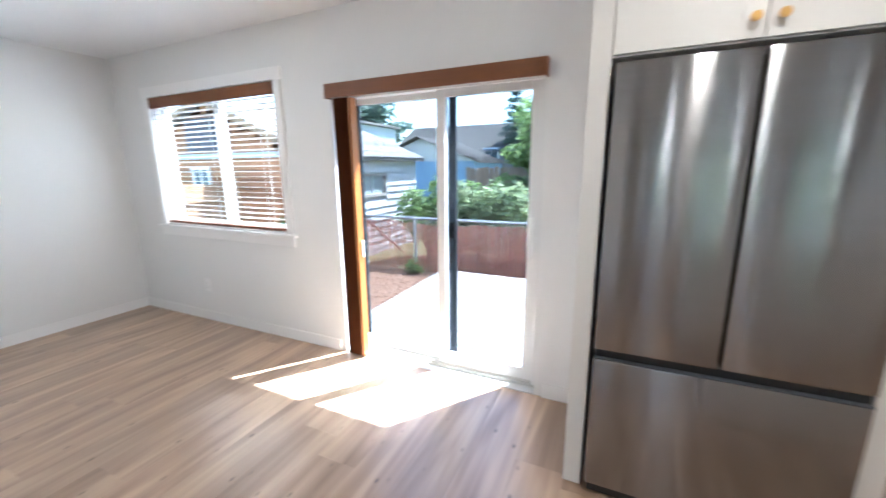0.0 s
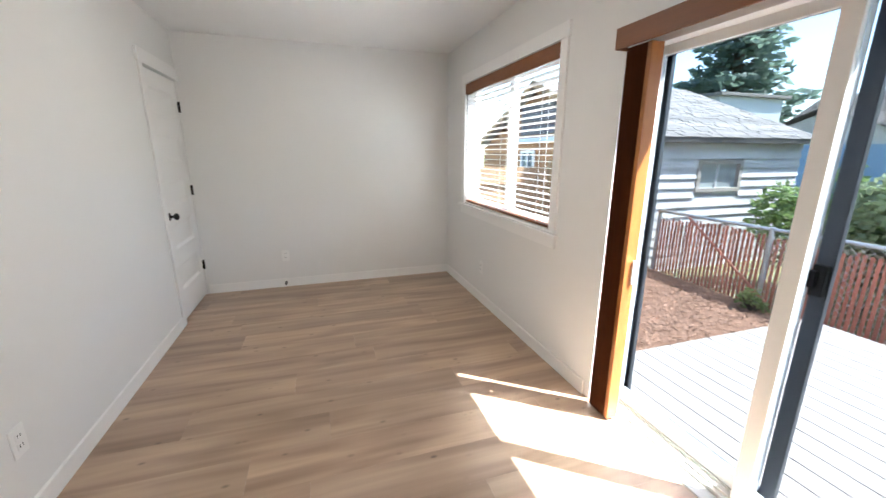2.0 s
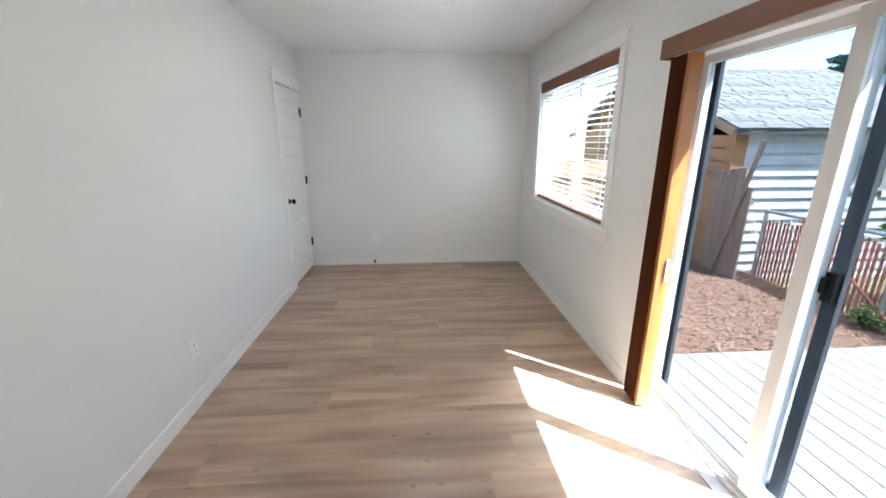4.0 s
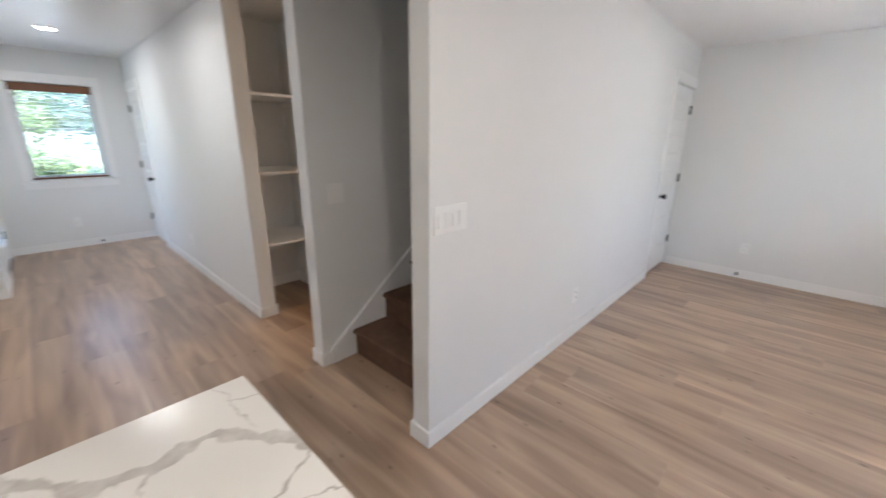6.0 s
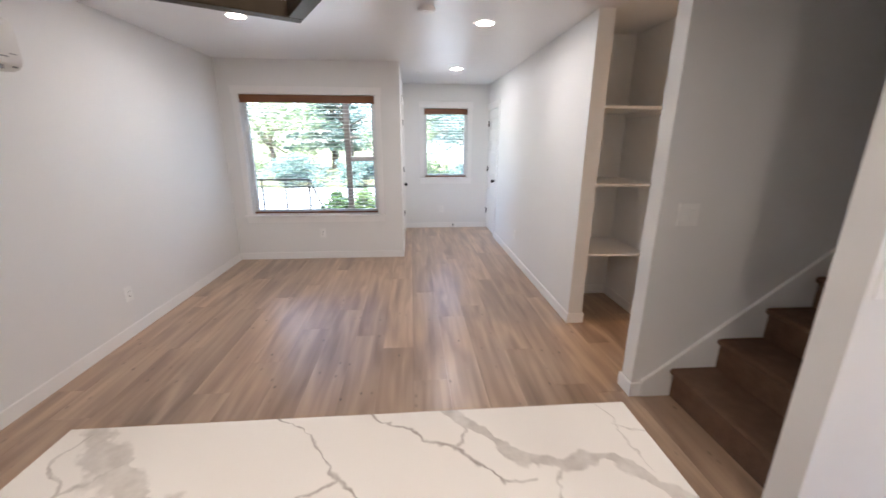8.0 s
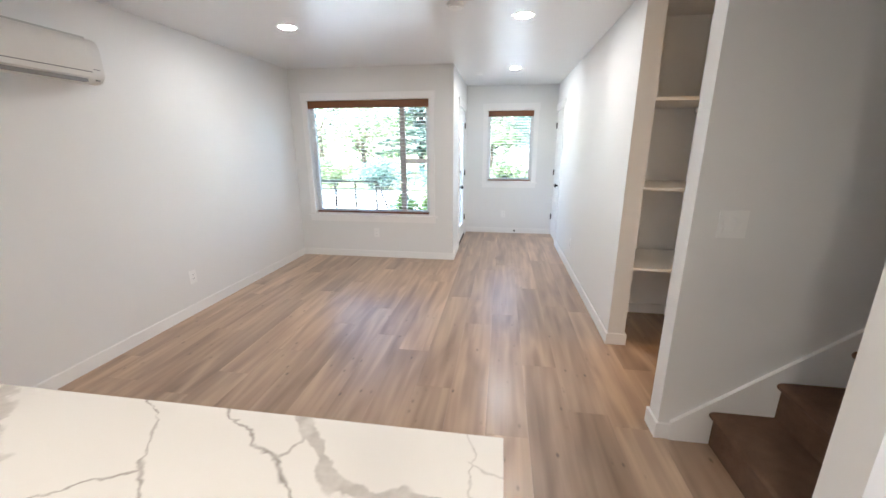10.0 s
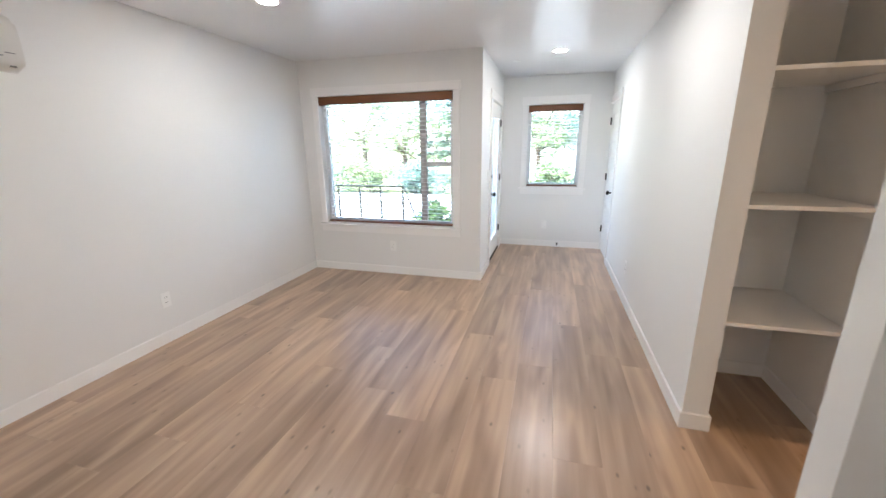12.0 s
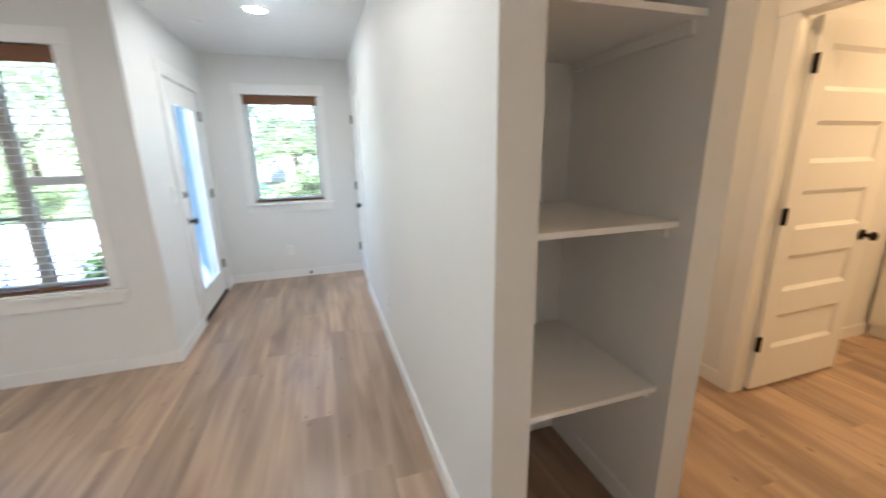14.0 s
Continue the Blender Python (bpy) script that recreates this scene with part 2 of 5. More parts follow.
def marble_material():
    """White quartz with a few broad cloudy veins and many thin dark ones that wander over the slab."""
    m = bpy.data.materials.new("veined_quartz")
    m.use_nodes = True
    nodes, links = m.node_tree.nodes, m.node_tree.links
    shade = nodes["Principled BSDF"]
    where = nodes.new("ShaderNodeTexCoord")

    def vec(operation, first=None, second=None):
        n = nodes.new("ShaderNodeVectorMath")
        n.operation = operation
        for socket, v in zip(n.inputs, (first, second)):
            if isinstance(v, tuple):
                socket.default_value = v
            elif v is not None:
                links.new(v, socket)
        return n

    def num(operation, first, second=0.0, clamp=False):
        n = nodes.new("ShaderNodeMath")
        n.operation, n.use_clamp = operation, clamp
        for socket, v in zip(n.inputs, (first, second)):
            if isinstance(v, float):
                socket.default_value = v
            else:
                links.new(v, socket)
        return n.outputs[0]

    def wobble(scale, detail, size):
        n = nodes.new("ShaderNodeTexNoise")
        n.inputs["Scale"].default_value, n.inputs["Detail"].default_value = scale, detail
        links.new(where.outputs["Object"], n.inputs[0])
        centred = vec("SUBTRACT", n.outputs["Color"], (0.5, 0.5, 0.5))
        return vec("MULTIPLY", centred.outputs[0], (size, size, 0.0)).outputs[0]

    flat = vec("MULTIPLY", where.outputs["Object"], (1.0, 1.0, 0.0)).outputs[0]
    flat = vec("SUBTRACT", flat, (0.004, 0.034, 0.0)).outputs[0]
    place = vec("ADD", flat, wobble(9.0, 3, 0.06)).outputs[0]
    place = vec("ADD", place, wobble(45.0, 4, 0.022)).outputs[0]
    thick = nodes.new("ShaderNodeTexNoise")
    thick.inputs["Scale"].default_value, thick.inputs["Detail"].default_value = 14.0, 4
    links.new(where.outputs["Object"], thick.inputs[0])
    width = nodes.new("ShaderNodeMapRange")
    width.inputs[1].default_value, width.inputs[2].default_value, width.inputs[3].default_value, width.inputs[4].default_value = 0.3, 0.7, 0.25, 1.6
    links.new(thick.outputs[0], width.inputs[0])
    total = None
    for half, strength, points in VEINS:
        near = None
        for (ax, ay), (bx, by) in zip(points, points[1:]):
            way = (bx - ax, by - ay, 0.0)
            span = way[0] ** 2 + way[1] ** 2
            off = vec("SUBTRACT", place, (ax, ay, 0.0)).outputs[0]
            along = num("MULTIPLY", vec("DOT_PRODUCT", off, way).outputs["Value"], 1.0 / span, True)
            foot = vec("SCALE", way)
            links.new(along, foot.inputs["Scale"])
            gap = vec("DISTANCE", off, foot.outputs[0]).outputs["Value"]
            near = gap if near is None else num("MINIMUM", near, gap)
        band = nodes.new("ShaderNodeMapRange")
        band.interpolation_type = "SMOOTHSTEP"
        edge = 0.8 if half > 0.01 else 0.1
        band.inputs[1].default_value, band.inputs[2].default_value, band.inputs[3].default_value, band.inputs[4].default_value = half * edge, half * 1.25, strength, 0.0
        links.new(num("DIVIDE", near, width.outputs[0]), band.inputs[0])
        total = band.outputs[0] if total is None else num("MAXIMUM", total, band.outputs[0])
    cloud, soft = nodes.new("ShaderNodeTexNoise"), nodes.new("ShaderNodeMapRange")
    cloud.inputs["Scale"].default_value, cloud.inputs["Detail"].default_value = 30.0, 5
    links.new(where.outputs["Object"], cloud.inputs[0])
    soft.inputs[1].default_value, soft.inputs[2].default_value, soft.inputs[3].default_value, soft.inputs[4].default_value = 0.3, 0.65, 0.45, 1.0
    links.new(cloud.outputs[0], soft.inputs[0])
    mix = nodes.new("ShaderNodeMix")
    mix.data_type = "RGBA"
    mix.inputs[6].default_value, mix.inputs[7].default_value = (0.80, 0.775, 0.73, 1), (0.21, 0.175, 0.15, 1)
    links.new(num("MULTIPLY", total, soft.outputs[0]), mix.inputs[0]), links.new(mix.outputs[2], shade.inputs["Base Color"])
    shade.inputs["Roughness"].default_value = 0.22
    return m


MARBLE = marble_material()


# ---- mesh helpers ----
def add_box(bm, x0, x1, y0, y1, z0, z1, turn=None):
    v = [bm.verts.new((x, y, z)) for x in (x0, x1) for y in (y0, y1) for z in (z0, z1)]
    if turn is not None:
        for p in v:
            p.co = turn @ p.co
    for f in ((0, 1, 3, 2), (4, 6, 7, 5), (0, 4, 5, 1), (2, 3, 7, 6), (0, 2, 6, 4), (1, 5, 7, 3)):
        bm.faces.new([v[i] for i in f])


def box_bm(x0, x1, y0, y1, z0, z1, bevel=0.0):
    bm = bmesh.new()
    add_box(bm, min(x0, x1), max(x0, x1), min(y0, y1), max(y0, y1), min(z0, z1), max(z0, z1))
    if bevel:
        bmesh.ops.bevel(bm, geom=bm.edges[:], offset=bevel, segments=2, affect="EDGES", profile=0.6)
    return bm


def cyl_bm(a, b, r, r2=None, sides=20, bevel=0.0):
    a, b = Vector(a), Vector(b)
    bm = bmesh.new()
    bmesh.ops.create_cone(bm, cap_ends=True, segments=sides, radius1=r, radius2=r if r2 is None else r2, depth=(b - a).length)
    if bevel:
        rim = [e for e in bm.edges if abs(e.verts[0].co.z - e.verts[1].co.z) < 1e-6]
        bmesh.ops.bevel(bm, geom=rim, offset=bevel, segments=2, affect="EDGES")
    q = (b - a).to_track_quat("Z", "Y").to_matrix().to_4x4()
    bm.transform(Matrix.Translation((a + b) / 2) @ q)
    return bm


def ball_bm(place, r, squash=(1, 1, 1)):
    bm = bmesh.new()
    bmesh.ops.create_uvsphere(bm, u_segments=16, v_segments=10, radius=r)
    bm.transform(Matrix.Translation(place) @ Matrix.Diagonal((*squash, 1)))
    return bm


def merge(*pieces):
    bm = bmesh.new()
    for p in pieces:
        tmp = bpy.data.meshes.new("tmp")
        p.to_mesh(tmp), p.free()
        bm.from_mesh(tmp)
        bpy.data.meshes.remove(tmp)
    return bm


def world_of(ob):
    """Where ob stands in the world, parents included."""
    if ob.parent is None:
        return ob.matrix_basis.copy()
    return world_of(ob.parent) @ ob.matrix_parent_inverse @ ob.matrix_basis


def part(name, bm, mat, parent=None, label="", smooth=False):
    """One mesh object out of bm, in world coordinates, under its thing."""
    bmesh.ops.recalc_face_normals(bm, faces=bm.faces[:])
    me = bpy.data.meshes.new(name)
    bm.to_mesh(me)
    bm.free()
    me.materials.append(mat)
    if smooth:
        me.shade_smooth()
        me.set_sharp_from_angle(angle=radians(40))
    ob = new(name, me)
    if parent is not None:
        ob.parent = parent
        ob.matrix_parent_inverse = world_of(parent).inverted()
    if label:
        tagged(ob, label)
    return ob


def thing(name, place, label, category, group="", kind=""):
    ob = new(name)
    ob.empty_display_size = 0.1
    ob.matrix_basis = Matrix.Translation(place)
    return tagged(ob, label, category, group, kind)


def structure(name, bm, mat, label, category="", smooth=False):
    return tagged(part(name, bm, mat, smooth=smooth), label, category or name.split("_")[0], kind="structure")


def wall_bm(axis, t0, t1, a0, a1, z0, z1, holes=()):
    """A wall along axis ('x' or 'y') from a0 to a1, between t0 and t1 across, with openings (a, b, bottom, top) through it."""
    cuts = sorted({a0, a1, *(h[0] for h in holes), *(h[1] for h in holes)})
    ups = sorted({z0, z1, *(h[2] for h in holes), *(h[3] for h in holes)})
    bm = bmesh.new()
    for i in range(len(cuts) - 1):
        for k in range(len(ups) - 1):
            ca, cz = (cuts[i] + cuts[i + 1]) / 2, (ups[k] + ups[k + 1]) / 2
            if any(h[0] < ca < h[1] and h[2] < cz < h[3] for h in holes):
                continue
            if axis == "x":
                add_box(bm, cuts[i], cuts[i + 1], t0, t1, ups[k], ups[k + 1])
            else:
                add_box(bm, t0, t1, cuts[i], cuts[i + 1], ups[k], ups[k + 1])
    bmesh.ops.remove_doubles(bm, verts=bm.verts[:], dist=1e-5)
    bm.verts.index_update()
    seen = {}
    for f in bm.faces:
        seen.setdefault(tuple(sorted(v.index for v in f.verts)), []).append(f)
    bmesh.ops.delete(bm, geom=[f for fs in seen.values() if len(fs) > 1 for f in fs], context="FACES")
    return bm


# ---- plan ----
XW, XE_ROOM = -4.362, 3.405            # dining end wall, living side wall
YN = 2.400                             # wall with the sliding door
YD, YD2 = -0.183, -0.294               # wall between dining and stairs
YS1, YS2 = -1.183, -1.296              # wall between stairs and hall
XEND = -0.205                          # free ends of these walls
YP = -2.180                            # free end of the living room's long wall
YL = -4.262                            # wall with the large living-room window
XA = 1.266                             # entry wall with the front door
YE = -6.060                            # entry window wall
HC = 2.440                             # ceiling
UP = 5.0                               # top of the stairwell
WIN_D = (-3.80, -2.24, 0.905, 2.05)
SLIDER = (-1.722, -0.262, 0.0, 1.955)
WIN_L = (1.575, 3.175, 0.595, 2.055)
WIN_E = (0.158, 0.910, 0.895, 2.055)
FRONT = (-5.805, -4.885, 0.0, 2.03)
DOOR_D = (-4.345, -3.595, 0.0, 2.03)
DOOR_C = (-6.035, -5.300, 0.0, 2.03)
DOOR_H = (-2.715, -1.950, 0.0, 2.03)

structure("wall_north", wall_bm("x", YN, YN + 0.16, XW - 0.14, XE_ROOM + 0.12, -0.02, HC + 0.1, (WIN_D, (SLIDER[0], SLIDER[1], -0.02, SLIDER[3]))), WALL, "white painted wall with the sliding door and a window")
structure("wall_west", wall_bm("y", XW - 0.14, XW, -4.6, YN, -0.02, UP), WALL, "plain white painted end wall")
structure("wall_dining_south", wall_bm("x", YD2, YD, XW, XEND, -0.02, UP, ((DOOR_D[0], DOOR_D[1], -0.02, DOOR_D[3]),)), WALL, "long white painted wall beside the stairs")
structure("wall_stair", wall_bm("x", YS2, YS1, XW, XEND, -0.02, UP), WALL, "white painted wall between stairs and hall")
structure("wall_living_west", wall_bm("y", XEND - 0.122, XEND, YE, YP, -0.02, HC + 0.1, ((DOOR_C[0], DOOR_C[1], -0.02, DOOR_C[3]),)), WALL, "long white painted living-room wall")
structure("wall_niche_back", wall_bm("x", -2.93, -2.83, -0.985, XEND - 0.122, -0.02, HC + 0.1), WALL, "white painted back wall of the shelf niche")
structure("wall_niche_side", wall_bm("y", -0.985, -0.868, -2.83, YP, -0.02, HC + 0.1), WALL, "white painted side wall of the shelf niche")
structure("wall_hall_south", wall_bm("x", -3.09, -2.98, -2.02, -0.985, -0.02, HC + 0.1), WALL, "painted wall at the side of the hall")
structure("wall_hall_west", wall_bm("y", -2.115, -2.020, -3.09, YS2, -0.02, HC + 0.1, ((DOOR_H[0], DOOR_H[1], -0.02, DOOR_H[3]),)), WALL, "painted wall at the end of the hall with a doorway")
structure("wall_back_room", wall_bm("x", -3.05, -2.93, XW, -2.115, -0.02, HC + 0.1), WALL, "painted wall of the room behind the hall")
structure("wall_east", wall_bm("y", XE_ROOM, XE_ROOM + 0.12, YL, YN, -0.02, HC + 0.1), WALL, "plain white painted living-room side wall")
structure("wall_living_south", wall_bm("x", YL - 0.15, YL, XA, XE_ROOM + 0.12, -0.4, HC + 0.1, (WIN_L,)), WALL, "white painted wall with the large window")
structure("wall_entry_east", wall_bm("y", XA, XA + 0.14, YE, YL - 0.15, -0.02, HC + 0.1, ((FRONT[0], FRONT[1], -0.02, FRONT[3]),)), WALL, "white painted entry wall with the front door")
structure("wall_entry_south", wall_bm("x", YE - 0.15, YE, XEND - 0.122, XA + 0.14, -0.4, HC + 0.1, (WIN_E,)), WALL, "white painted entry wall with a small window")
structure("wall_stairwell_top", wall_bm("y", XEND, XEND + 0.1, YS2, YD, HC + 0.02, UP), WALL, "upper wall closing the stairwell")

cb = bmesh.new()
for r in ((XW - 0.14, XE_ROOM + 0.12, YD, YN + 0.25), (XEND, XE_ROOM + 0.12, YL - 0.45, YD), (XEND - 0.122, XA + 0.14, YE - 0.4, YL - 0.45), (XW - 0.14, XEND, -4.6, YS2)):
    add_box(cb, *r, HC, HC + 0.14)
structure("ceiling", cb, CEILING, "smooth white painted ceiling with a slight sheen")
structure("ceiling_stairwell", box_bm(XW - 0.14, XEND + 0.1, YS2 - 0.1, YD + 0.1, UP, UP + 0.1), CEILING, "white ceiling high over the stairs", "ceiling")


# ---- trim ----
def baseboard(axis, face, out, a0, a1):
    """A board 9 cm high on a wall face; out is +1 or -1, the side on which it stands."""
    d0, d1 = (face, face + 0.013 * out)
    lo, hi = min(d0, d1), max(d0, d1)
    bm = bmesh.new()
    if axis == "x":
        add_box(bm, a0, a1, lo, hi, 0, 0.092)
    else:
        add_box(bm, lo, hi, a0, a1, 0, 0.092)
    top = [e for e in bm.edges if all(v.co.z > 0.09 for v in e.verts)]
    bmesh.ops.bevel(bm, geom=top, offset=0.004, segments=2, affect="EDGES")
    return structure("baseboard", bm, TRIM, "white painted baseboard along the wall")


B = 0.013
baseboard("x", YN, -1, XW, SLIDER[0] - 0.05)
baseboard("x", YN, -1, SLIDER[1] + 0.05, -0.0)
baseboard("y", XW, 1, YD + B, YN - B)
baseboard("x", YD, 1, DOOR_D[1] + 0.065, XEND + B)
baseboard("y", XEND, 1, YD2 - B, YD)
baseboard("x", YD2, -1, -0.262, XEND)
baseboard("y", XEND, 1, YS2 - B, YS1)
baseboard("x", YS1, 1, -0.262, XEND + B)
baseboard("x", YS2, -1, -2.02, XEND)
baseboard("y", XEND, 1, DOOR_C[1] + 0.065, YP)
baseboard("x", YP, 1, XEND - 0.122 - B, XEND + B)
baseboard("y", XEND - 0.122, -1, -2.83, YP)
baseboard("x", -2.83, 1, -0.868 + B, XEND - 0.122 - B)
baseboard("y", -0.868, 1, -2.83 + B, YP)
baseboard("x", YP, 1, -0.985 - B, -0.868 + B)
baseboard("y", -0.985, -1, -2.98, YP)
baseboard("x", -2.98, 1, -2.02 + B, -0.985 - B)
baseboard("y", -2.02, 1, -2.98, DOOR_H[0] - 0.085)
baseboard("x", -2.93, 1, XW, -2.115)
baseboard("y", XE_ROOM, -1, YL, 2.4)
baseboard("x", YL, 1, XA - B, XE_ROOM - B)
baseboard("y", XA, -1, FRONT[1] + 0.075, YL)
baseboard("y", XA, -1, YE, FRONT[0] - 0.075)
baseboard("x", YE, 1, XEND, XA - B)


def casing(name, axis, face, out, a0, a1, z0, z1, width=0.07, head=0.095, sides=(True, True)):
    """Flat boards round an opening: two legs and a slightly wider head."""
    d = sorted((face, face + 0.016 * out))
    h = sorted((face, face + 0.02 * out))
    pieces = []

    def board(p0, p1, za, zb, dd):
        bm = bmesh.new()
        add_box(bm, *((p0, p1, dd[0], dd[1]) if axis == "x" else (dd[0], dd[1], p0, p1)), za, zb)
        bmesh.ops.bevel(bm, geom=bm.edges[:], offset=0.002, segments=1, affect="EDGES")
        return bm

    if sides[0]:
        pieces.append(board(a0 - width, a0, z0, z1, d))
    if sides[1]:
        pieces.append(board(a1, a1 + width, z0, z1, d))
    pieces.append(board(a0 - (width + 0.012) * sides[0], a1 + (width + 0.012) * sides[1], z1, z1 + head, h))
    return structure(name, merge(*pieces), TRIM, "flat white painted casing boards", "trim")


casing("trim_dining_door", "x", YD, 1, DOOR_D[0], DOOR_D[1], 0, 2.03, 0.06, 0.1, (False, True))
casing("trim_closet_door", "y", XEND, 1, DOOR_C[0], DOOR_C[1], 0, 2.03, 0.06, 0.1, (False, True))
casing("trim_front_door", "y", XA, -1, FRONT[0], FRONT[1], 0, 2.03, 0.07, 0.1)
casing("trim_hall_door", "y", -2.02, 1, DOOR_H[0], DOOR_H[1], 0, 2.03, 0.085, 0.1)
casing("trim_dining_window", "x", YN, -1, WIN_D[0], WIN_D[1], WIN_D[2], WIN_D[3], 0.07, 0.085)
casing("trim_living_window", "x", YL, 1, WIN_L[0], WIN_L[1], WIN_L[2], WIN_L[3], 0.07, 0.09)
casing("trim_entry_window", "x", YE, 1, WIN_E[0], WIN_E[1], WIN_E[2], WIN_E[3], 0.075, 0.11)


# ---- windows and blinds ----
def window(name, hole, face, out, mullion=None, rail=None, label="", deep=0.15, glazing=None):
    """A vinyl window in an x-wall: frame near the outer face, panes, inner sill and apron. out: +1 when the room lies on +y."""
    x0, x1, z0, z1 = hole
    y_out = face - out * deep
    ys = sorted((y_out + out * 0.02, y_out + out * 0.075))
    ob = thing(name, ((x0 + x1) / 2, face, z0), label, "window", kind="structure")
    f = 0.05
    for a, b, c, d in ((x0, x0 + f, z0, z1), (x1 - f, x1, z0, z1), (x0 + f, x1 - f, z0, z0 + f), (x0 + f, x1 - f, z1 - f, z1)):
        part("window_frame", box_bm(a, b, ys[0], ys[1], c, d, 0.004), VINYL, ob)
    panes = [(x0 + f, x1 - f, z0 + f, z1 - f)]
    if mullion is not None:
        part("mullion", box_bm(mullion - 0.035, mullion + 0.035, ys[0] - 0.002, ys[1] + 0.002, z0 + f, z1 - f, 0.004), VINYL if rail is None else BACKLIT_VINYL, ob)
        panes = [(x0 + f, mullion - 0.035, z0 + f, z1 - f), (mullion + 0.035, x1 - f, z0 + f, z1 - f)]
        if rail is not None:
            a = panes.pop(0)
            part("sash_rail", box_bm(a[0], a[1], ys[0] - 0.002, ys[1] + 0.004, rail - 0.025, rail + 0.025, 0.004), VINYL, ob)
            panes += [(a[0], a[1], a[2], rail - 0.025), (a[0], a[1], rail + 0.025, a[3])]
    ym = (ys[0] + ys[1]) / 2
    for a, b, c, d in panes:
        g = part("pane", box_bm(a, b, ym - 0.003, ym + 0.003, c, d), glazing or FRONT_GLASS, ob)
        g.visible_shadow = False
    part("window_sill", box_bm(x0 - 0.1, x1 + 0.1, min(face, face + out * 0.035), max(face, face + out * 0.035), z0 - 0.028, z0 - 0.003, 0.004), TRIM, ob)
    part("inner_sill", box_bm(x0 + 0.001, x1 - 0.001, *sorted((face - out * (deep - 0.08), face - out * 0.001)), z0, z0 + 0.01), TRIM, ob)
    part("apron", box_bm(x0 - 0.075, x1 + 0.075, min(face, face + out * 0.016), max(face, face + out * 0.016), z0 - 0.1, z0 - 0.0285, 0.002), TRIM, ob)
    return ob


window("window_1", WIN_D, YN, -1, mullion=-3.02, label="white vinyl slider window with white sill boards", deep=0.16)
window("window_2", WIN_L, YL, 1, mullion=1.94, rail=1.30, label="large white vinyl picture window with side sash")
window("window_3", WIN_E, YE, 1, label="small white vinyl entry window")


def blind(x0, x1, z0, z1, y, out, pitch, tilt, label):
    """A slatted blind: brown valance and bottom rail, white slats on ladder cords. y: the slats' middle."""
    ob = thing("window_blind", ((x0 + x1) / 2, y, z0), label, "window blind", group="window blinds")
    v = sorted((y + out * 0.028, y + out * 0.042))
    part("valance", merge(box_bm(x0, x1, v[0], v[1], z1 - 0.09, z1, 0.004), box_bm(x0, x0 + 0.012, *sorted((y - out * 0.03, v[0] if out > 0 else v[1])), z1 - 0.09, z1), box_bm(x1 - 0.012, x1, *sorted((y - out * 0.03, v[0] if out > 0 else v[1])), z1 - 0.09, z1)), BLIND_WOOD, ob, "brown wooden valance")
    part("head_rail", box_bm(x0 + 0.014, x1 - 0.014, y - 0.024, y + 0.024, z1 - 0.06, z1 - 0.015), PLASTIC, ob)
    part("bottom_rail", box_bm(x0 + 0.01, x1 - 0.01, y - 0.025, y + 0.025, z0 + 0.004, z0 + 0.022, 0.003), BLIND_WOOD, ob, "dark brown bottom rail")
    n = int((z1 - 0.07 - z0 - 0.03) / pitch)
    base = box_bm(x0 + 0.012, x1 - 0.012, -0.025, 0.025, -0.0014, 0.0014)
    me = bpy.data.meshes.new("slat")
    base.to_mesh(me), base.free()
    me.materials.append(SLAT)
    rng = random.Random(7)
    for i in range(n):
        s = new("slat", me)
        s.parent = ob
        s.matrix_basis = ob.matrix_basis.inverted() @ pose(0, y, z0 + 0.03 + pitch * (i + 0.5), tilt * out + rng.uniform(-1.5, 1.5), 0, 0)
    for fx in (0.12, 0.5, 0.88):
        x = x0 + (x1 - x0) * fx
        part("ladder_cord", merge(box_bm(x - 0.001, x + 0.001, y - 0.027, y - 0.0255, z0 + 0.02, z1 - 0.05), box_bm(x - 0.001, x + 0.001, y + 0.0255, y + 0.027, z0 + 0.02, z1 - 0.05)), SLAT, ob)
    return ob


bl = blind(-3.792, -2.248, 0.918, 2.044, YN + 0.03, -1, 0.0425, 3, "white slatted blind with brown wooden valance, half open")
part("tilt_cord", cyl_bm((-3.74, YN - 0.012, 1.35), (-3.74, YN - 0.012, 1.95), 0.003, sides=6), BLACK, bl)
blind(1.583, 3.167, 0.608, 2.049, YL - 0.035, 1, 0.044, 3, "wide white slatted blind with brown wooden valance, opened")
blind(0.166, 0.902, 0.908, 2.049, YE - 0.045, 1, 0.044, 3, "small white slatted blind with brown wooden valance, opened")


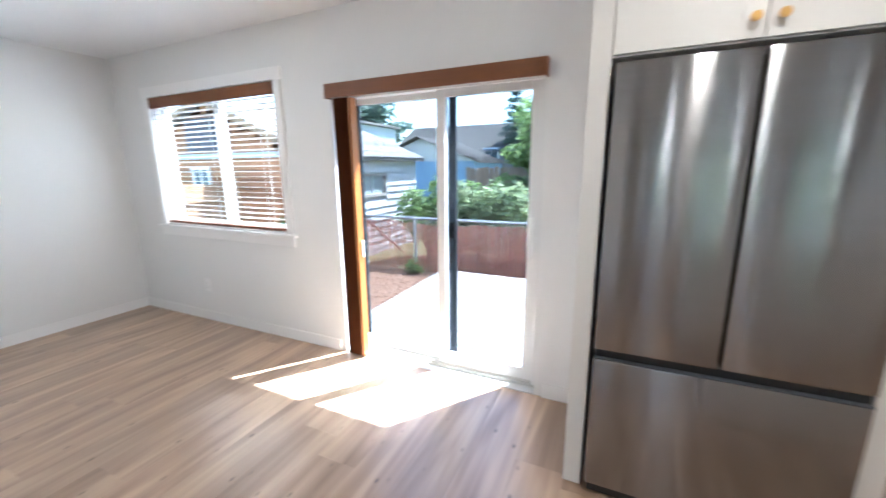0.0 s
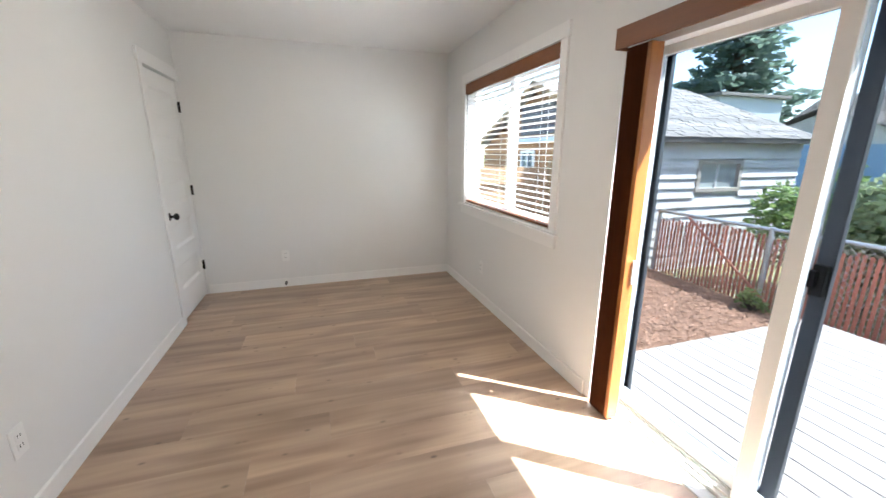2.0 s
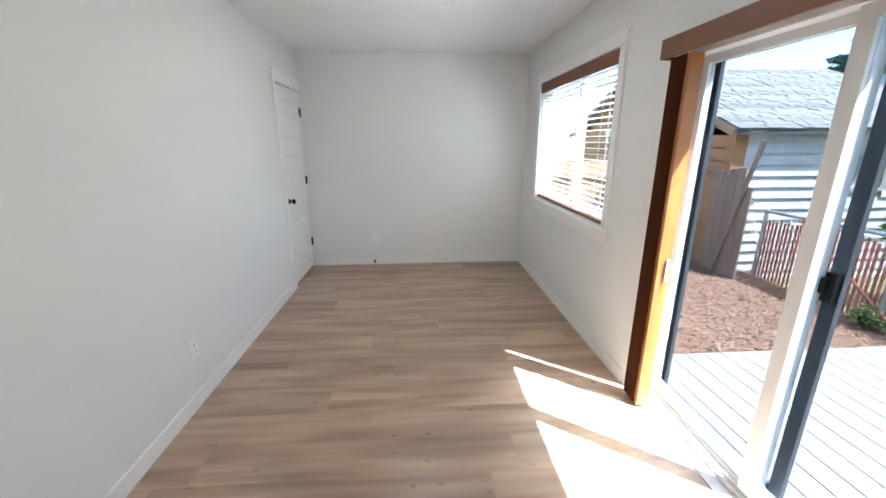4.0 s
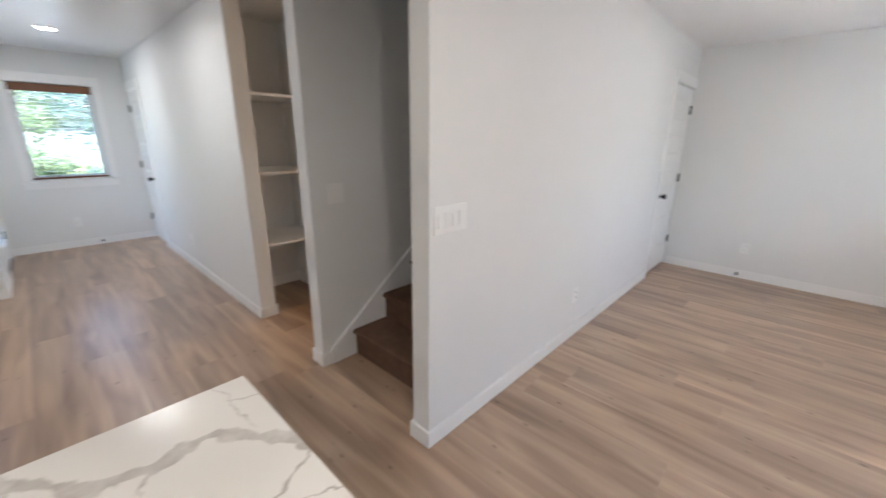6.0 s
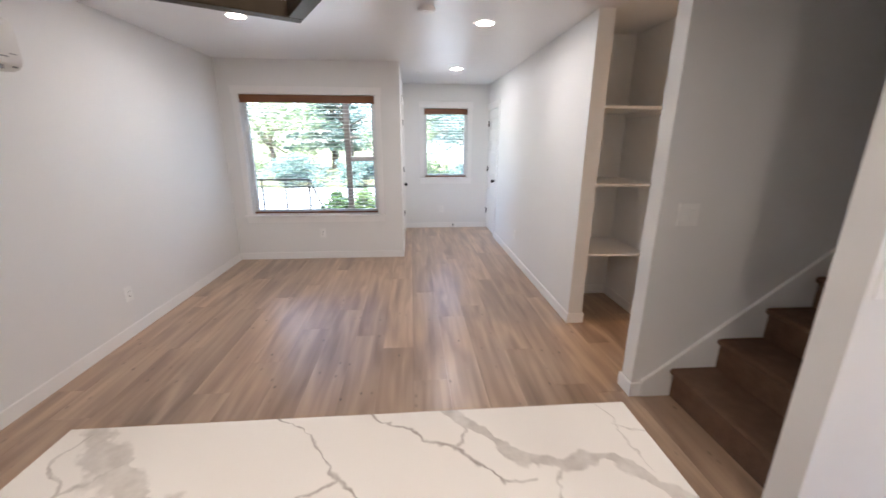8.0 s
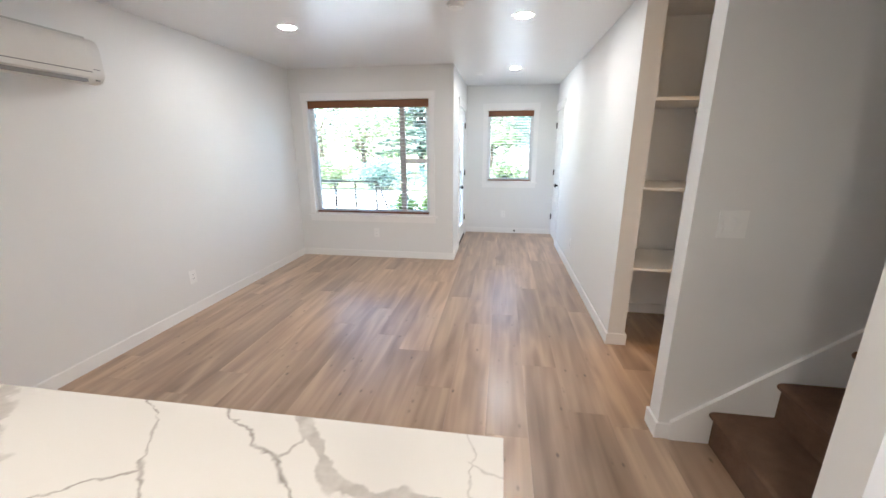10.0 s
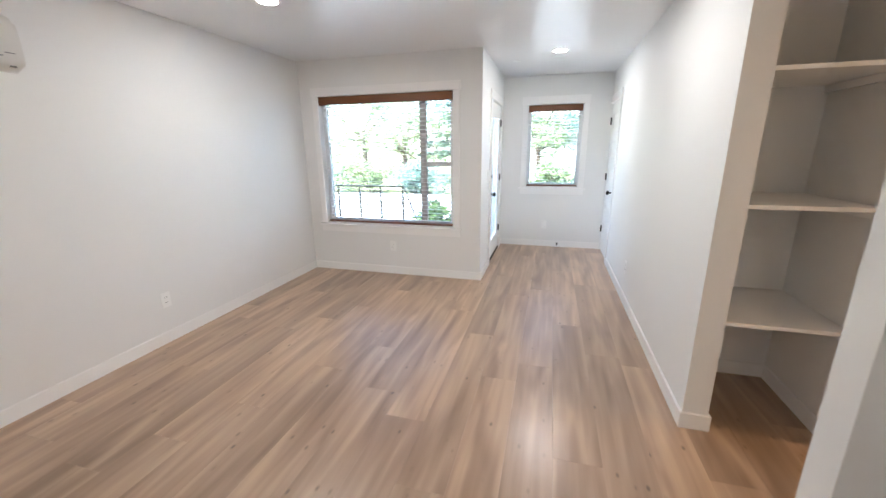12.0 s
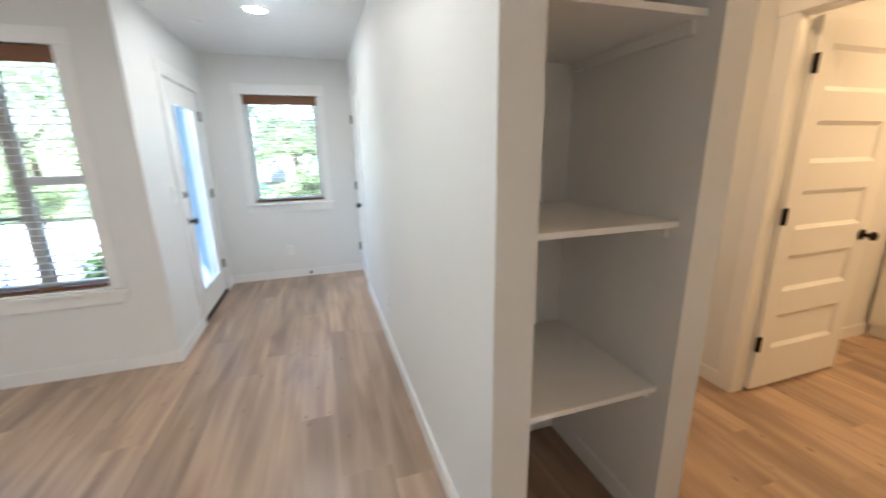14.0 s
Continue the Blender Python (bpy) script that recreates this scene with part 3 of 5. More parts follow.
# ---- doors ----
def panel_door(name, m, w, h, hinge_left, label, kind="structure", glazed=False):
    """A door leaf in its own frame: x from 0 to w, front face at y = 0 towards -y, then placed by m."""
    ob = new(name)
    ob.matrix_basis = m
    tagged(ob, label, "door", kind=kind)

    def put(nm, bm, mat, parent=ob, lab="", smooth=False):
        bm.transform(m)
        return part(nm, bm, mat, parent, lab, smooth)

    z0, t = 0.02, 0.036
    stile = 0.115
    if glazed:
        gx0, gx1, gz0, gz1 = 0.15, w - 0.15, 0.24, h - 0.15
        put("leaf", merge(box_bm(0.003, gx0, 0, t + 0.01, z0, h, 0.002), box_bm(gx1, w - 0.003, 0, t + 0.01, z0, h, 0.002), box_bm(gx0, gx1, 0, t + 0.01, z0, gz0, 0.002), box_bm(gx0, gx1, 0, t + 0.01, gz1, h, 0.002)), DOOR_PAINT)
        put("glazing_bead", merge(box_bm(gx0, gx0 + 0.03, -0.008, 0.012, gz0, gz1, 0.003), box_bm(gx1 - 0.03, gx1, -0.008, 0.012, gz0, gz1, 0.003), box_bm(gx0 + 0.03, gx1 - 0.03, -0.008, 0.012, gz0, gz0 + 0.03, 0.003), box_bm(gx0 + 0.03, gx1 - 0.03, -0.008, 0.012, gz1 - 0.03, gz1, 0.003)), DOOR_PAINT)
        g = put("pane", box_bm(gx0 + 0.028, gx1 - 0.028, 0.015, 0.021, gz0 + 0.028, gz1 - 0.028), FRONT_GLASS)
        g.visible_shadow = False
    else:
        rails = [0.25, 0.145, 0.145, 0.145, 0.145, 0.12]
        ph = (h - z0 - sum(rails)) / 5
        pieces = [box_bm(0.003, stile, 0, t, z0, h, 0.0015), box_bm(w - stile, w - 0.003, 0, t, z0, h, 0.0015)]
        z = z0
        spans = []
        for i, r in enumerate(rails):
            pieces.append(box_bm(stile, w - stile, 0, t, z, z + r, 0.0015))
            if i < 5:
                spans.append((z + r, z + r + ph))
            z += r + ph
        put("leaf", merge(*pieces), DOOR_PAINT)
        for a, b in spans:
            bm = bmesh.new()
            # a sloping border that drops to a flat field
            x0, x1 = stile, w - stile
            outer = [bm.verts.new(p) for p in ((x0, 0.002, a), (x1, 0.002, a), (x1, 0.002, b), (x0, 0.002, b))]
            e = 0.022
            inner = [bm.verts.new(p) for p in ((x0 + e, 0.013, a + e), (x1 - e, 0.013, a + e), (x1 - e, 0.013, b - e), (x0 + e, 0.013, b - e))]
            back = [bm.verts.new(p) for p in ((x0, t - 0.004, a), (x1, t - 0.004, a), (x1, t - 0.004, b), (x0, t - 0.004, b))]
            bm.faces.new(inner), bm.faces.new(back)
            for i in range(4):
                bm.faces.new((outer[i], outer[(i + 1) % 4], inner[(i + 1) % 4], inner[i]))
                bm.faces.new((outer[i], outer[(i + 1) % 4], back[(i + 1) % 4], back[i]))
            put("door_panel", bm, DOOR_PAINT)
    hx = 0.0 if hinge_left else w
    for hz in (0.318, 1.06, 1.805):
        put("hinge", merge(cyl_bm((hx, -0.010, hz - 0.046), (hx, -0.010, hz + 0.046), 0.008, sides=10), box_bm(hx - 0.016, hx + 0.016, -0.007, 0.003, hz - 0.044, hz + 0.044, 0.002)), BLACK, lab="black steel hinge")
    kx = w - 0.065 if hinge_left else 0.065
    put("knob", merge(cyl_bm((kx, 0.002, 0.905), (kx, -0.010, 0.905), 0.032, sides=24, bevel=0.003), cyl_bm((kx, -0.010, 0.905), (kx, -0.045, 0.905), 0.011, sides=14), ball_bm((kx, -0.055, 0.905), 0.028, (1, 0.72, 1))), BLACK, lab="black round door knob", smooth=True)
    if glazed:
        put("sweep", box_bm(0.004, w - 0.004, -0.012, 0.03, 0.011, 0.034, 0.002), DARK_SLOT, lab="dark rubber door sweep")
        put("deadbolt", merge(cyl_bm((kx, 0.002, 1.125), (kx, -0.014, 1.125), 0.03, sides=24, bevel=0.003), box_bm(kx - 0.005, kx + 0.005, -0.03, -0.012, 1.108, 1.142, 0.002)), BLACK, lab="black deadbolt", smooth=True)
    return ob


def jambs(axis, lo, hi, hole):
    """Lining of a doorway."""
    a, b, _, top = hole
    f = 0.004
    def bx(p, q, z0, z1):
        return box_bm(p, q, lo, hi, z0, z1) if axis == "x" else box_bm(lo, hi, p, q, z0, z1)
    structure("door_frame", merge(bx(a, a + f, 0, top), bx(b - f, b, 0, top), bx(a + f, b - f, top - f, top)), TRIM, "white painted door lining", "trim")


panel_door("door_1", pose(DOOR_D[1] - 0.004, YD - 0.008, 0, 0, 0, 180), DOOR_D[1] - DOOR_D[0] - 0.008, 2.018, False, "closed white five-panel door with black hardware")
panel_door("door_2", pose(XEND - 0.008, DOOR_C[0] + 0.004, 0, 0, 0, 90), DOOR_C[1] - DOOR_C[0] - 0.008, 2.018, True, "closed white panelled closet door with black hardware")
panel_door("door_3", pose(XA + 0.008, FRONT[1] - 0.004, 0, 0, 0, -90), FRONT[1] - FRONT[0] - 0.008, 2.018, False, "closed white front door with full glass", glazed=True)
panel_door("door_4", pose(-2.117, -2.682, 0, 0, 0, 180), 0.775, 2.018, True, "open white five-panel door with black hinges")
jambs("y", -2.115, -2.02, DOOR_H)
for name, bm in (("threshold", box_bm(XA + 0.0, XA + 0.15, FRONT[0], FRONT[1], -0.015, 0.010, 0.003)),):
    structure(name, bm, DARK_SLOT, "dark door threshold", "trim")
structure("closet_backing", box_bm(-1.2, -1.1, -6.2, -4.9, -0.02, HC), WALL, "wall behind the closet door", "wall")

# ---- sliding glass door ----
sl = thing("sliding_door", (-0.98, 2.55, 0), "white vinyl sliding glass door with clear panes", "door", kind="structure")
S0, S1, SZ = SLIDER[0], SLIDER[1], SLIDER[3]
part("door_frame", merge(box_bm(S0, S0 + 0.040, 2.470, 2.625, 0.02, SZ, 0.003), box_bm(S1 - 0.035, S1, 2.470, 2.625, 0.02, SZ, 0.003), box_bm(S0 + 0.035, S1 - 0.035, 2.470, 2.625, SZ - 0.07, SZ, 0.003)), VINYL, sl)
part("sill_track", merge(box_bm(S0, S1, 2.400, 2.470, -0.02, 0.006, 0.002), box_bm(S0, S1, 2.470, 2.625, -0.02, 0.024, 0.002), box_bm(S0, S1, 2.488, 2.494, 0.024, 0.036), box_bm(S0, S1, 2.528, 2.534, 0.024, 0.036), box_bm(S0, S1, 2.580, 2.586, 0.024, 0.036)), SILL_METAL, sl, "pale metal sill with tracks")


def glazed_panel(name, x0, x1, y0, y1, z0, z1, stile, rail, mat, with_glass=True):
    p = part(name, merge(box_bm(x0, x0 + stile, y0, y1, z0, z1, 0.003), box_bm(x1 - stile, x1, y0, y1, z0, z1, 0.003), box_bm(x0 + stile, x1 - stile, y0, y1, z0, z0 + rail, 0.003), box_bm(x0 + stile, x1 - stile, y0, y1, z1 - rail * 0.6, z1, 0.003)), mat, sl)
    if with_glass:
        g = part("pane", box_bm(x0 + stile - 0.004, x1 - stile + 0.004, (y0 + y1) / 2 - 0.004, (y0 + y1) / 2 + 0.004, z0 + rail - 0.004, z1 - rail * 0.6 + 0.004), DIMMING_GLASS, p)
        g.visible_shadow = False
    return p


glazed_panel("fixed_panel", S0 + 0.035, -0.915, 2.536, 2.572, 0.03, SZ - 0.065, 0.045, 0.075, VINYL)
slide = glazed_panel("sliding_panel", -0.962, S1 - 0.035, 2.492, 2.528, 0.03, SZ - 0.065, 0.06, 0.085, VINYL)
screen = glazed_panel("screen_frame", S0 + 0.04, -0.868, 2.590, 2.612, 0.03, SZ - 0.06, 0.052, 0.05, ALUMINIUM, False)
part("handle", merge(box_bm(-0.348, -0.318, 2.455, 2.492, 0.88, 0.905, 0.004), box_bm(-0.348, -0.318, 2.455, 2.492, 1.07, 1.095, 0.004), box_bm(-0.350, -0.316, 2.448, 2.462, 0.86, 1.11, 0.005)), PLASTIC, slide, "white pull handle")
part("latch", merge(box_bm(-0.915, -0.875, 2.570, 2.592, 0.93, 1.04, 0.004), box_bm(-0.925, -0.895, 2.556, 2.575, 0.96, 1.02, 0.004)), BLACK, screen, "black screen-door latch")

# ---- vertical pleated shade with its valance ----
sh = thing("vertical_shade", (-1.6, 2.40, 0), "brown wooden vertical shade folded aside at the glass door", "window shade")
bm = bmesh.new()
folds, xa, xb, ya, yb = 15, -1.672, -1.552, 2.362, 2.425
prev = None
for i in range(folds * 2 + 1):
    x = xa + (xb - xa) * i / (folds * 2)
    y = ya if i % 2 == 0 else ya + 0.022
    pts = [bm.verts.new((x, y, z)) for z in (0.012, 1.872)]
    if prev:
        bm.faces.new((prev[0], pts[0], pts[1], prev[1]))
    prev = pts
bmesh.ops.solidify(bm, geom=bm.faces[:], thickness=0.003)
part("pleats", merge(bm, box_bm(xa + 0.001, xb - 0.001, ya + 0.028, yb, 0.012, 1.872, 0.002)), PLEAT_WOOD, sh, "folded brown wooden pleats")
part("end_rail", box_bm(xb, xb + 0.024, 2.360, 2.428, 0.012, 1.872, 0.004), STACK_WOOD, sh, "reddish brown end rail")
part("pull", box_bm(xb + 0.0265, xb + 0.036, 2.40, 2.412, 0.78, 0.90, 0.003), PLASTIC, sh, "small white pull")
part("valance", merge(box_bm(S0 - 0.002, S1 + 0.012, 2.336, 2.350, 1.872, 1.963, 0.003), box_bm(S0 - 0.002, S0 + 0.012, 2.350, 2.399, 1.872, 1.963, 0.002), box_bm(S1 - 0.002, S1 + 0.012, 2.350, 2.399, 1.872, 1.963, 0.002), box_bm(S0 + 0.012, S1 - 0.002, 2.365, 2.398, 1.925, 1.950)), BLIND_WOOD, sh, "brown wooden valance board")

# ---- stairs ----
st = thing("staircase", (-0.45, -0.74, 0), "brown carpeted stairs between white walls", "stairs", kind="structure")
RISE, RUN = 0.193, 0.268
for i in range(14):
    x, z = -0.452 - RUN * i, RISE * i
    y0, y1 = YD2 - 0.021, YS1 + 0.021
    prof = [(x, z - 0.02 if i else 0.0), (x, z + RISE - 0.045), (x + 0.012, z + RISE - 0.038), (x + 0.024, z + RISE - 0.025), (x + 0.024, z + RISE - 0.012), (x + 0.015, z + RISE - 0.003), (x + 0.002, z + RISE), (x - RUN - 0.02, z + RISE - 0.001), (x - RUN - 0.02, z - 0.02 if i else 0.0)]
    bm = bmesh.new()
    a = [bm.verts.new((px, y0, pz)) for px, pz in prof]
    b = [bm.verts.new((px, y1, pz)) for px, pz in prof]
    bm.faces.new(a), bm.faces.new(b[::-1])
    for k in range(len(prof)):
        bm.faces.new((a[k], b[k], b[(k + 1) % len(prof)], a[(k + 1) % len(prof)]))
    part("carpeted_step", bm, CARPET, st, smooth=True)
for yy in ((YS1, YS1 + 0.020), (YD2 - 0.020, YD2)):
    bm = bmesh.new()
    prof = [(-0.262, 0.0), (-0.262, 0.105), (-4.1, 0.105 + 0.79 * 3.838), (-4.1, 2.3), (-0.6, 0.0)]
    a = [bm.verts.new((px, yy[0], pz)) for px, pz in prof]
    b = [bm.verts.new((px, yy[1], pz)) for px, pz in prof]
    bm.faces.new(a), bm.faces.new(b[::-1])
    for k in range(len(prof)):
        bm.faces.new((a[k], b[k], b[(k + 1) % len(prof)], a[(k + 1) % len(prof)]))
    part("skirt_board", bm, TRIM, st, "white painted skirt board")

# ---- niche shelves ----
for z in (0.605, 1.200, 1.797):
    s = thing("niche_shelf", (-0.6, -2.53, z), "white painted shelf board in the wall niche", "shelf", group="niche shelves")
    part("board", box_bm(-0.866, XEND - 0.124, -2.828, -2.232, z - 0.020, z, 0.002), TRIM, s)
    for cx in (-0.8665, XEND - 0.1235 - 0.018):
        part("cleat", box_bm(cx, cx + 0.018, -2.826, -2.262, z - 0.058, z - 0.0205, 0.002), TRIM, s)

# ---- kitchen: island, fridge, wall cabinet ----
isl = thing("island_cabinet", (1.27, 0.3, 0), "cream painted kitchen island base cabinet", "cabinet")
part("body", box_bm(0.675, 1.85, 0.14, 0.57, 0.09, 0.874, 0.002), CABINET, isl)
part("toe_kick", box_bm(0.715, 1.81, 0.17, 0.53, 0.0, 0.09), CABINET, isl)
for k in range(3):
    x0 = 0.69 + k * 0.382
    part("back_panel", merge(box_bm(x0, x0 + 0.375, 0.128, 0.1395, 0.10, 0.868, 0.001), box_bm(x0, x0 + 0.06, 0.120, 0.128, 0.10, 0.868), box_bm(x0 + 0.315, x0 + 0.375, 0.120, 0.128, 0.10, 0.868), box_bm(x0 + 0.06, x0 + 0.315, 0.120, 0.128, 0.10, 0.16), box_bm(x0 + 0.06, x0 + 0.315, 0.120, 0.128, 0.808, 0.868)), CABINET, isl)
wt = thing("island_worktop", (1.27, 0.30, 0.875), "white quartz worktop with grey and brown veins", "worktop")
part("slab", box_bm(0.628, 1.895, 0.004, 0.600, 0.894, 0.916, 0.002), MARBLE, wt)
for e in ((0.629, 1.894, 0.005, 0.04), (0.629, 1.894, 0.564, 0.599), (0.629, 0.664, 0.0405, 0.5635), (1.859, 1.894, 0.0405, 0.5635)):
    part("built_up_edge", box_bm(*e, 0.875, 0.8935), MARBLE, wt)

fr = thing("refrigerator", (0.5, 2.05, 0), "dark brushed steel french-door refrigerator between white panels", "refrigerator")
FX0, FX1, FY = 0.090, 0.925, 1.737
part("body", box_bm(FX0 + 0.004, FX1 - 0.004, FY + 0.075, 2.37, 0.03, 1.752, 0.004), FRIDGE_GAP, fr)
for a, b in ((FX0, (FX0 + FX1) / 2 - 0.004), ((FX0 + FX1) / 2 + 0.004, FX1)):
    part("door", box_bm(a, b, FY, FY + 0.072, 0.690, 1.760, 0.010), STEEL, fr, "dark brushed steel door", smooth=True)
part("freezer_drawer", box_bm(FX0, FX1, FY, FY + 0.072, 0.06, 0.650, 0.010), STEEL, fr, "dark brushed steel drawer front", smooth=True)
part("handle_recess", box_bm(FX0 + 0.005, FX1 - 0.005, FY + 0.02, FY + 0.074, 0.652, 0.688), FRIDGE_GAP, fr, "dark recessed grip")
part("drawer_lip", box_bm(FX0 + 0.003, FX1 - 0.003, FY - 0.002, FY + 0.02, 0.6505, 0.655, 0.001), ALUMINIUM, fr)
part("grille", box_bm(FX0 + 0.01, FX1 - 0.01, FY + 0.03, FY + 0.07, 0.005, 0.055), FRIDGE_GAP, fr)

for nm, a, b in (("fridge_panel", 0.0, 0.072), ("fridge_panel", 0.943, 1.015)):
    fp = thing(nm, ((a + b) / 2, 2.09, 0), "tall cream painted panel beside the refrigerator", "cabinet panel", group="fridge panels")
    part("side_board", box_bm(a + 0.001, b - 0.001, 1.806, 2.398, 0.0, 2.436, 0.001), CABINET, fp)
    part("face_stile", box_bm(a, b, 1.785, 1.8055, 0.0, 2.436, 0.002), CABINET, fp)
wc = thing("wall_cabinet", (0.5, 2.1, 1.8), "cream shaker wall cabinet with brass knobs above the refrigerator", "cabinet")
part("body", box_bm(0.0725, 0.9425, 1.812, 2.398, 1.790, 2.434, 0.001), CABINET, wc)
for k, (a, b) in enumerate(((0.076, 0.506), (0.510, 0.940))):
    d = part("door", box_bm(a, b, 1.801, 1.811, 1.796, 2.43, 0.001), CABINET, wc)
    part("shaker_frame", wall_bm("x", 1.790, 1.8005, a, b, 1.796, 2.43, ((a + 0.06, b - 0.06, 1.856, 2.37),)), CABINET, d)
    kx = 0.472 if k == 0 else 0.542
    part("knob", merge(cyl_bm((kx, 1.790, 1.852), (kx, 1.770, 1.852), 0.006, sides=12), cyl_bm((kx, 1.772, 1.852), (kx, 1.757, 1.852), 0.015, sides=20, bevel=0.004)), BRASS, d, "round brass knob", smooth=True)

# ---- lantern pendant over the island ----
LZ, LS, LH = 1.657, 0.25, 0.36
turn = pose(1.257 + 0.125 * (0.885 - 0.465), 0.280 + 0.125 * (0.465 + 0.885), 0, 0, 0, 27.7)
lant = thing("pendant_lantern", (turn.translation.x, turn.translation.y, LZ), "open square bronze lantern pendant over the island", "pendant lamp")
h = LS / 2


def lantern_part(nm, bm, mat, lab=""):
    bm.transform(turn)
    return part(nm, bm, mat, lant, lab)


for zz in (LZ, LZ + LH):
    lantern_part("frame_ring", merge(*[box_bm(*r, zz, zz + 0.016, 0.001) for r in ((-h, h, -h, -h + 0.016), (-h, h, h - 0.016, h), (-h, -h + 0.016, -h + 0.016, h - 0.016), (h - 0.016, h, -h + 0.016, h - 0.016))]), LANTERN)
for sx in (-1, 1):
    for sy in (-1, 1):
        lantern_part("corner_post", box_bm(sx * h - 0.014 * (sx > 0), sx * h + 0.014 * (sx < 0), sy * h - 0.014 * (sy > 0), sy * h + 0.014 * (sy < 0), LZ + 0.016, LZ + LH), LANTERN)
lantern_part("cross_bar", merge(box_bm(-h + 0.01, h - 0.01, -0.008, 0.008, LZ + LH + 0.002, LZ + LH + 0.014), box_bm(-0.008, 0.008, -h + 0.01, h - 0.01, LZ + LH + 0.0145, LZ + LH + 0.026)), LANTERN)
lantern_part("stem", cyl_bm((0, 0, LZ + LH + 0.01), (0, 0, HC - 0.02), 0.007, sides=10), LANTERN)
lantern_part("canopy", cyl_bm((0, 0, HC - 0.025), (0, 0, HC), 0.06, sides=24, bevel=0.004), LANTERN)

# ---- wall air conditioner ----
AC_CASE = material("warm_white_case", (0.74, 0.73, 0.705), 0.4, vary=0.015)
AC_GRILLE = material("pale_grille_plastic", (0.50, 0.50, 0.48), 0.5, vary=0.03)
ac = thing("air_conditioner", (3.30, -1.25, 1.86), "white wall-mounted split air conditioner", "air conditioner")
AY0, AY1 = -1.655, -0.80
prof = [(3.404, 1.925), (3.30, 1.908), (3.245, 1.906), (3.212, 1.917), (3.194, 1.940), (3.187, 1.972), (3.189, 2.10), (3.196, 2.135), (3.212, 2.158), (3.245, 2.172), (3.404, 2.178)]
bm = bmesh.new()
a = [bm.verts.new((px, AY0, pz)) for px, pz in prof]
b = [bm.verts.new((px, AY1, pz)) for px, pz in prof]
bm.faces.new(a), bm.faces.new(b[::-1])
for k in range(len(prof)):
    bm.faces.new((a[k], b[k], b[(k + 1) % len(prof)], a[(k + 1) % len(prof)]))
bmesh.ops.bevel(bm, geom=[e for e in bm.edges if abs(e.verts[0].co.y - e.verts[1].co.y) < 1e-6], offset=0.026, segments=5, affect="EDGES")
part("case", bm, AC_CASE, ac, smooth=True)
part("louvre", box_bm(3.185, 3.192, AY0 + 0.115, AY1 - 0.05, 1.938, 1.966, 0.002), AC_CASE, ac, "closed air flap")
# Solid dark bars: the shade of slot and outlet is put into their colour.
part("air_slot", box_bm(3.1845, 3.196, AY0 + 0.10, AY1 - 0.04, 1.9685, 1.9735), PLASTIC_GREY, ac, "dark bar for the shade in the air slot")
part("outlet_gap", box_bm(3.194, 3.225, AY0 + 0.13, AY1 - 0.06, 1.910, 1.930), PLASTIC_GREY, ac, "dark bar for the shade under the flap")
part("sensor", box_bm(3.198, 3.206, AY0 + 0.05, AY0 + 0.075, 1.922, 1.930), PLASTIC_GREY, ac)
for k in range(9):
    part("intake_slat", box_bm(3.238 + k * 0.017, 3.246 + k * 0.017, AY0 + 0.06, AY1 - 0.04, 2.168, 2.180, 0.001), AC_GRILLE, ac)
part("badge", box_bm(3.1845, 3.190, AY0 + 0.05, AY0 + 0.09, 1.985, 1.989), PLASTIC_GREY, ac)
for o in ac.children:
    o.matrix_basis = Matrix.Translation((0, 0, -0.035)) @ o.matrix_basis


# ---- wall plates ----
def plate_frame(x, y, z, rz):
    return pose(x, y, z, 0, 0, rz)


def outlet(x, y, z, rz):
    """A duplex socket; its front looks towards -y before the turn rz."""
    m = plate_frame(x, y, z, rz)
    ob = new("wall_outlet")
    ob.matrix_basis = m
    tagged(ob, "white duplex wall outlet low on the wall", "outlet", group="wall outlets")

    def put(nm, bm, mat, lab=""):
        bm.transform(m)
        part(nm, bm, mat, ob, lab)

    put("plate", box_bm(-0.037, 0.037, -0.006, 0, -0.06, 0.06, 0.002), PLASTIC)
    for dz in (-0.021, 0.021):
        put("receptacle", box_bm(-0.017, 0.017, -0.0085, -0.0055, dz - 0.016, dz + 0.016, 0.0012), PLASTIC)
        put("slots", merge(box_bm(-0.008, -0.006, -0.0092, -0.0082, dz - 0.004, dz + 0.008), box_bm(0.006, 0.008, -0.0092, -0.0082, dz - 0.004, dz + 0.008)), DARK_SLOT)


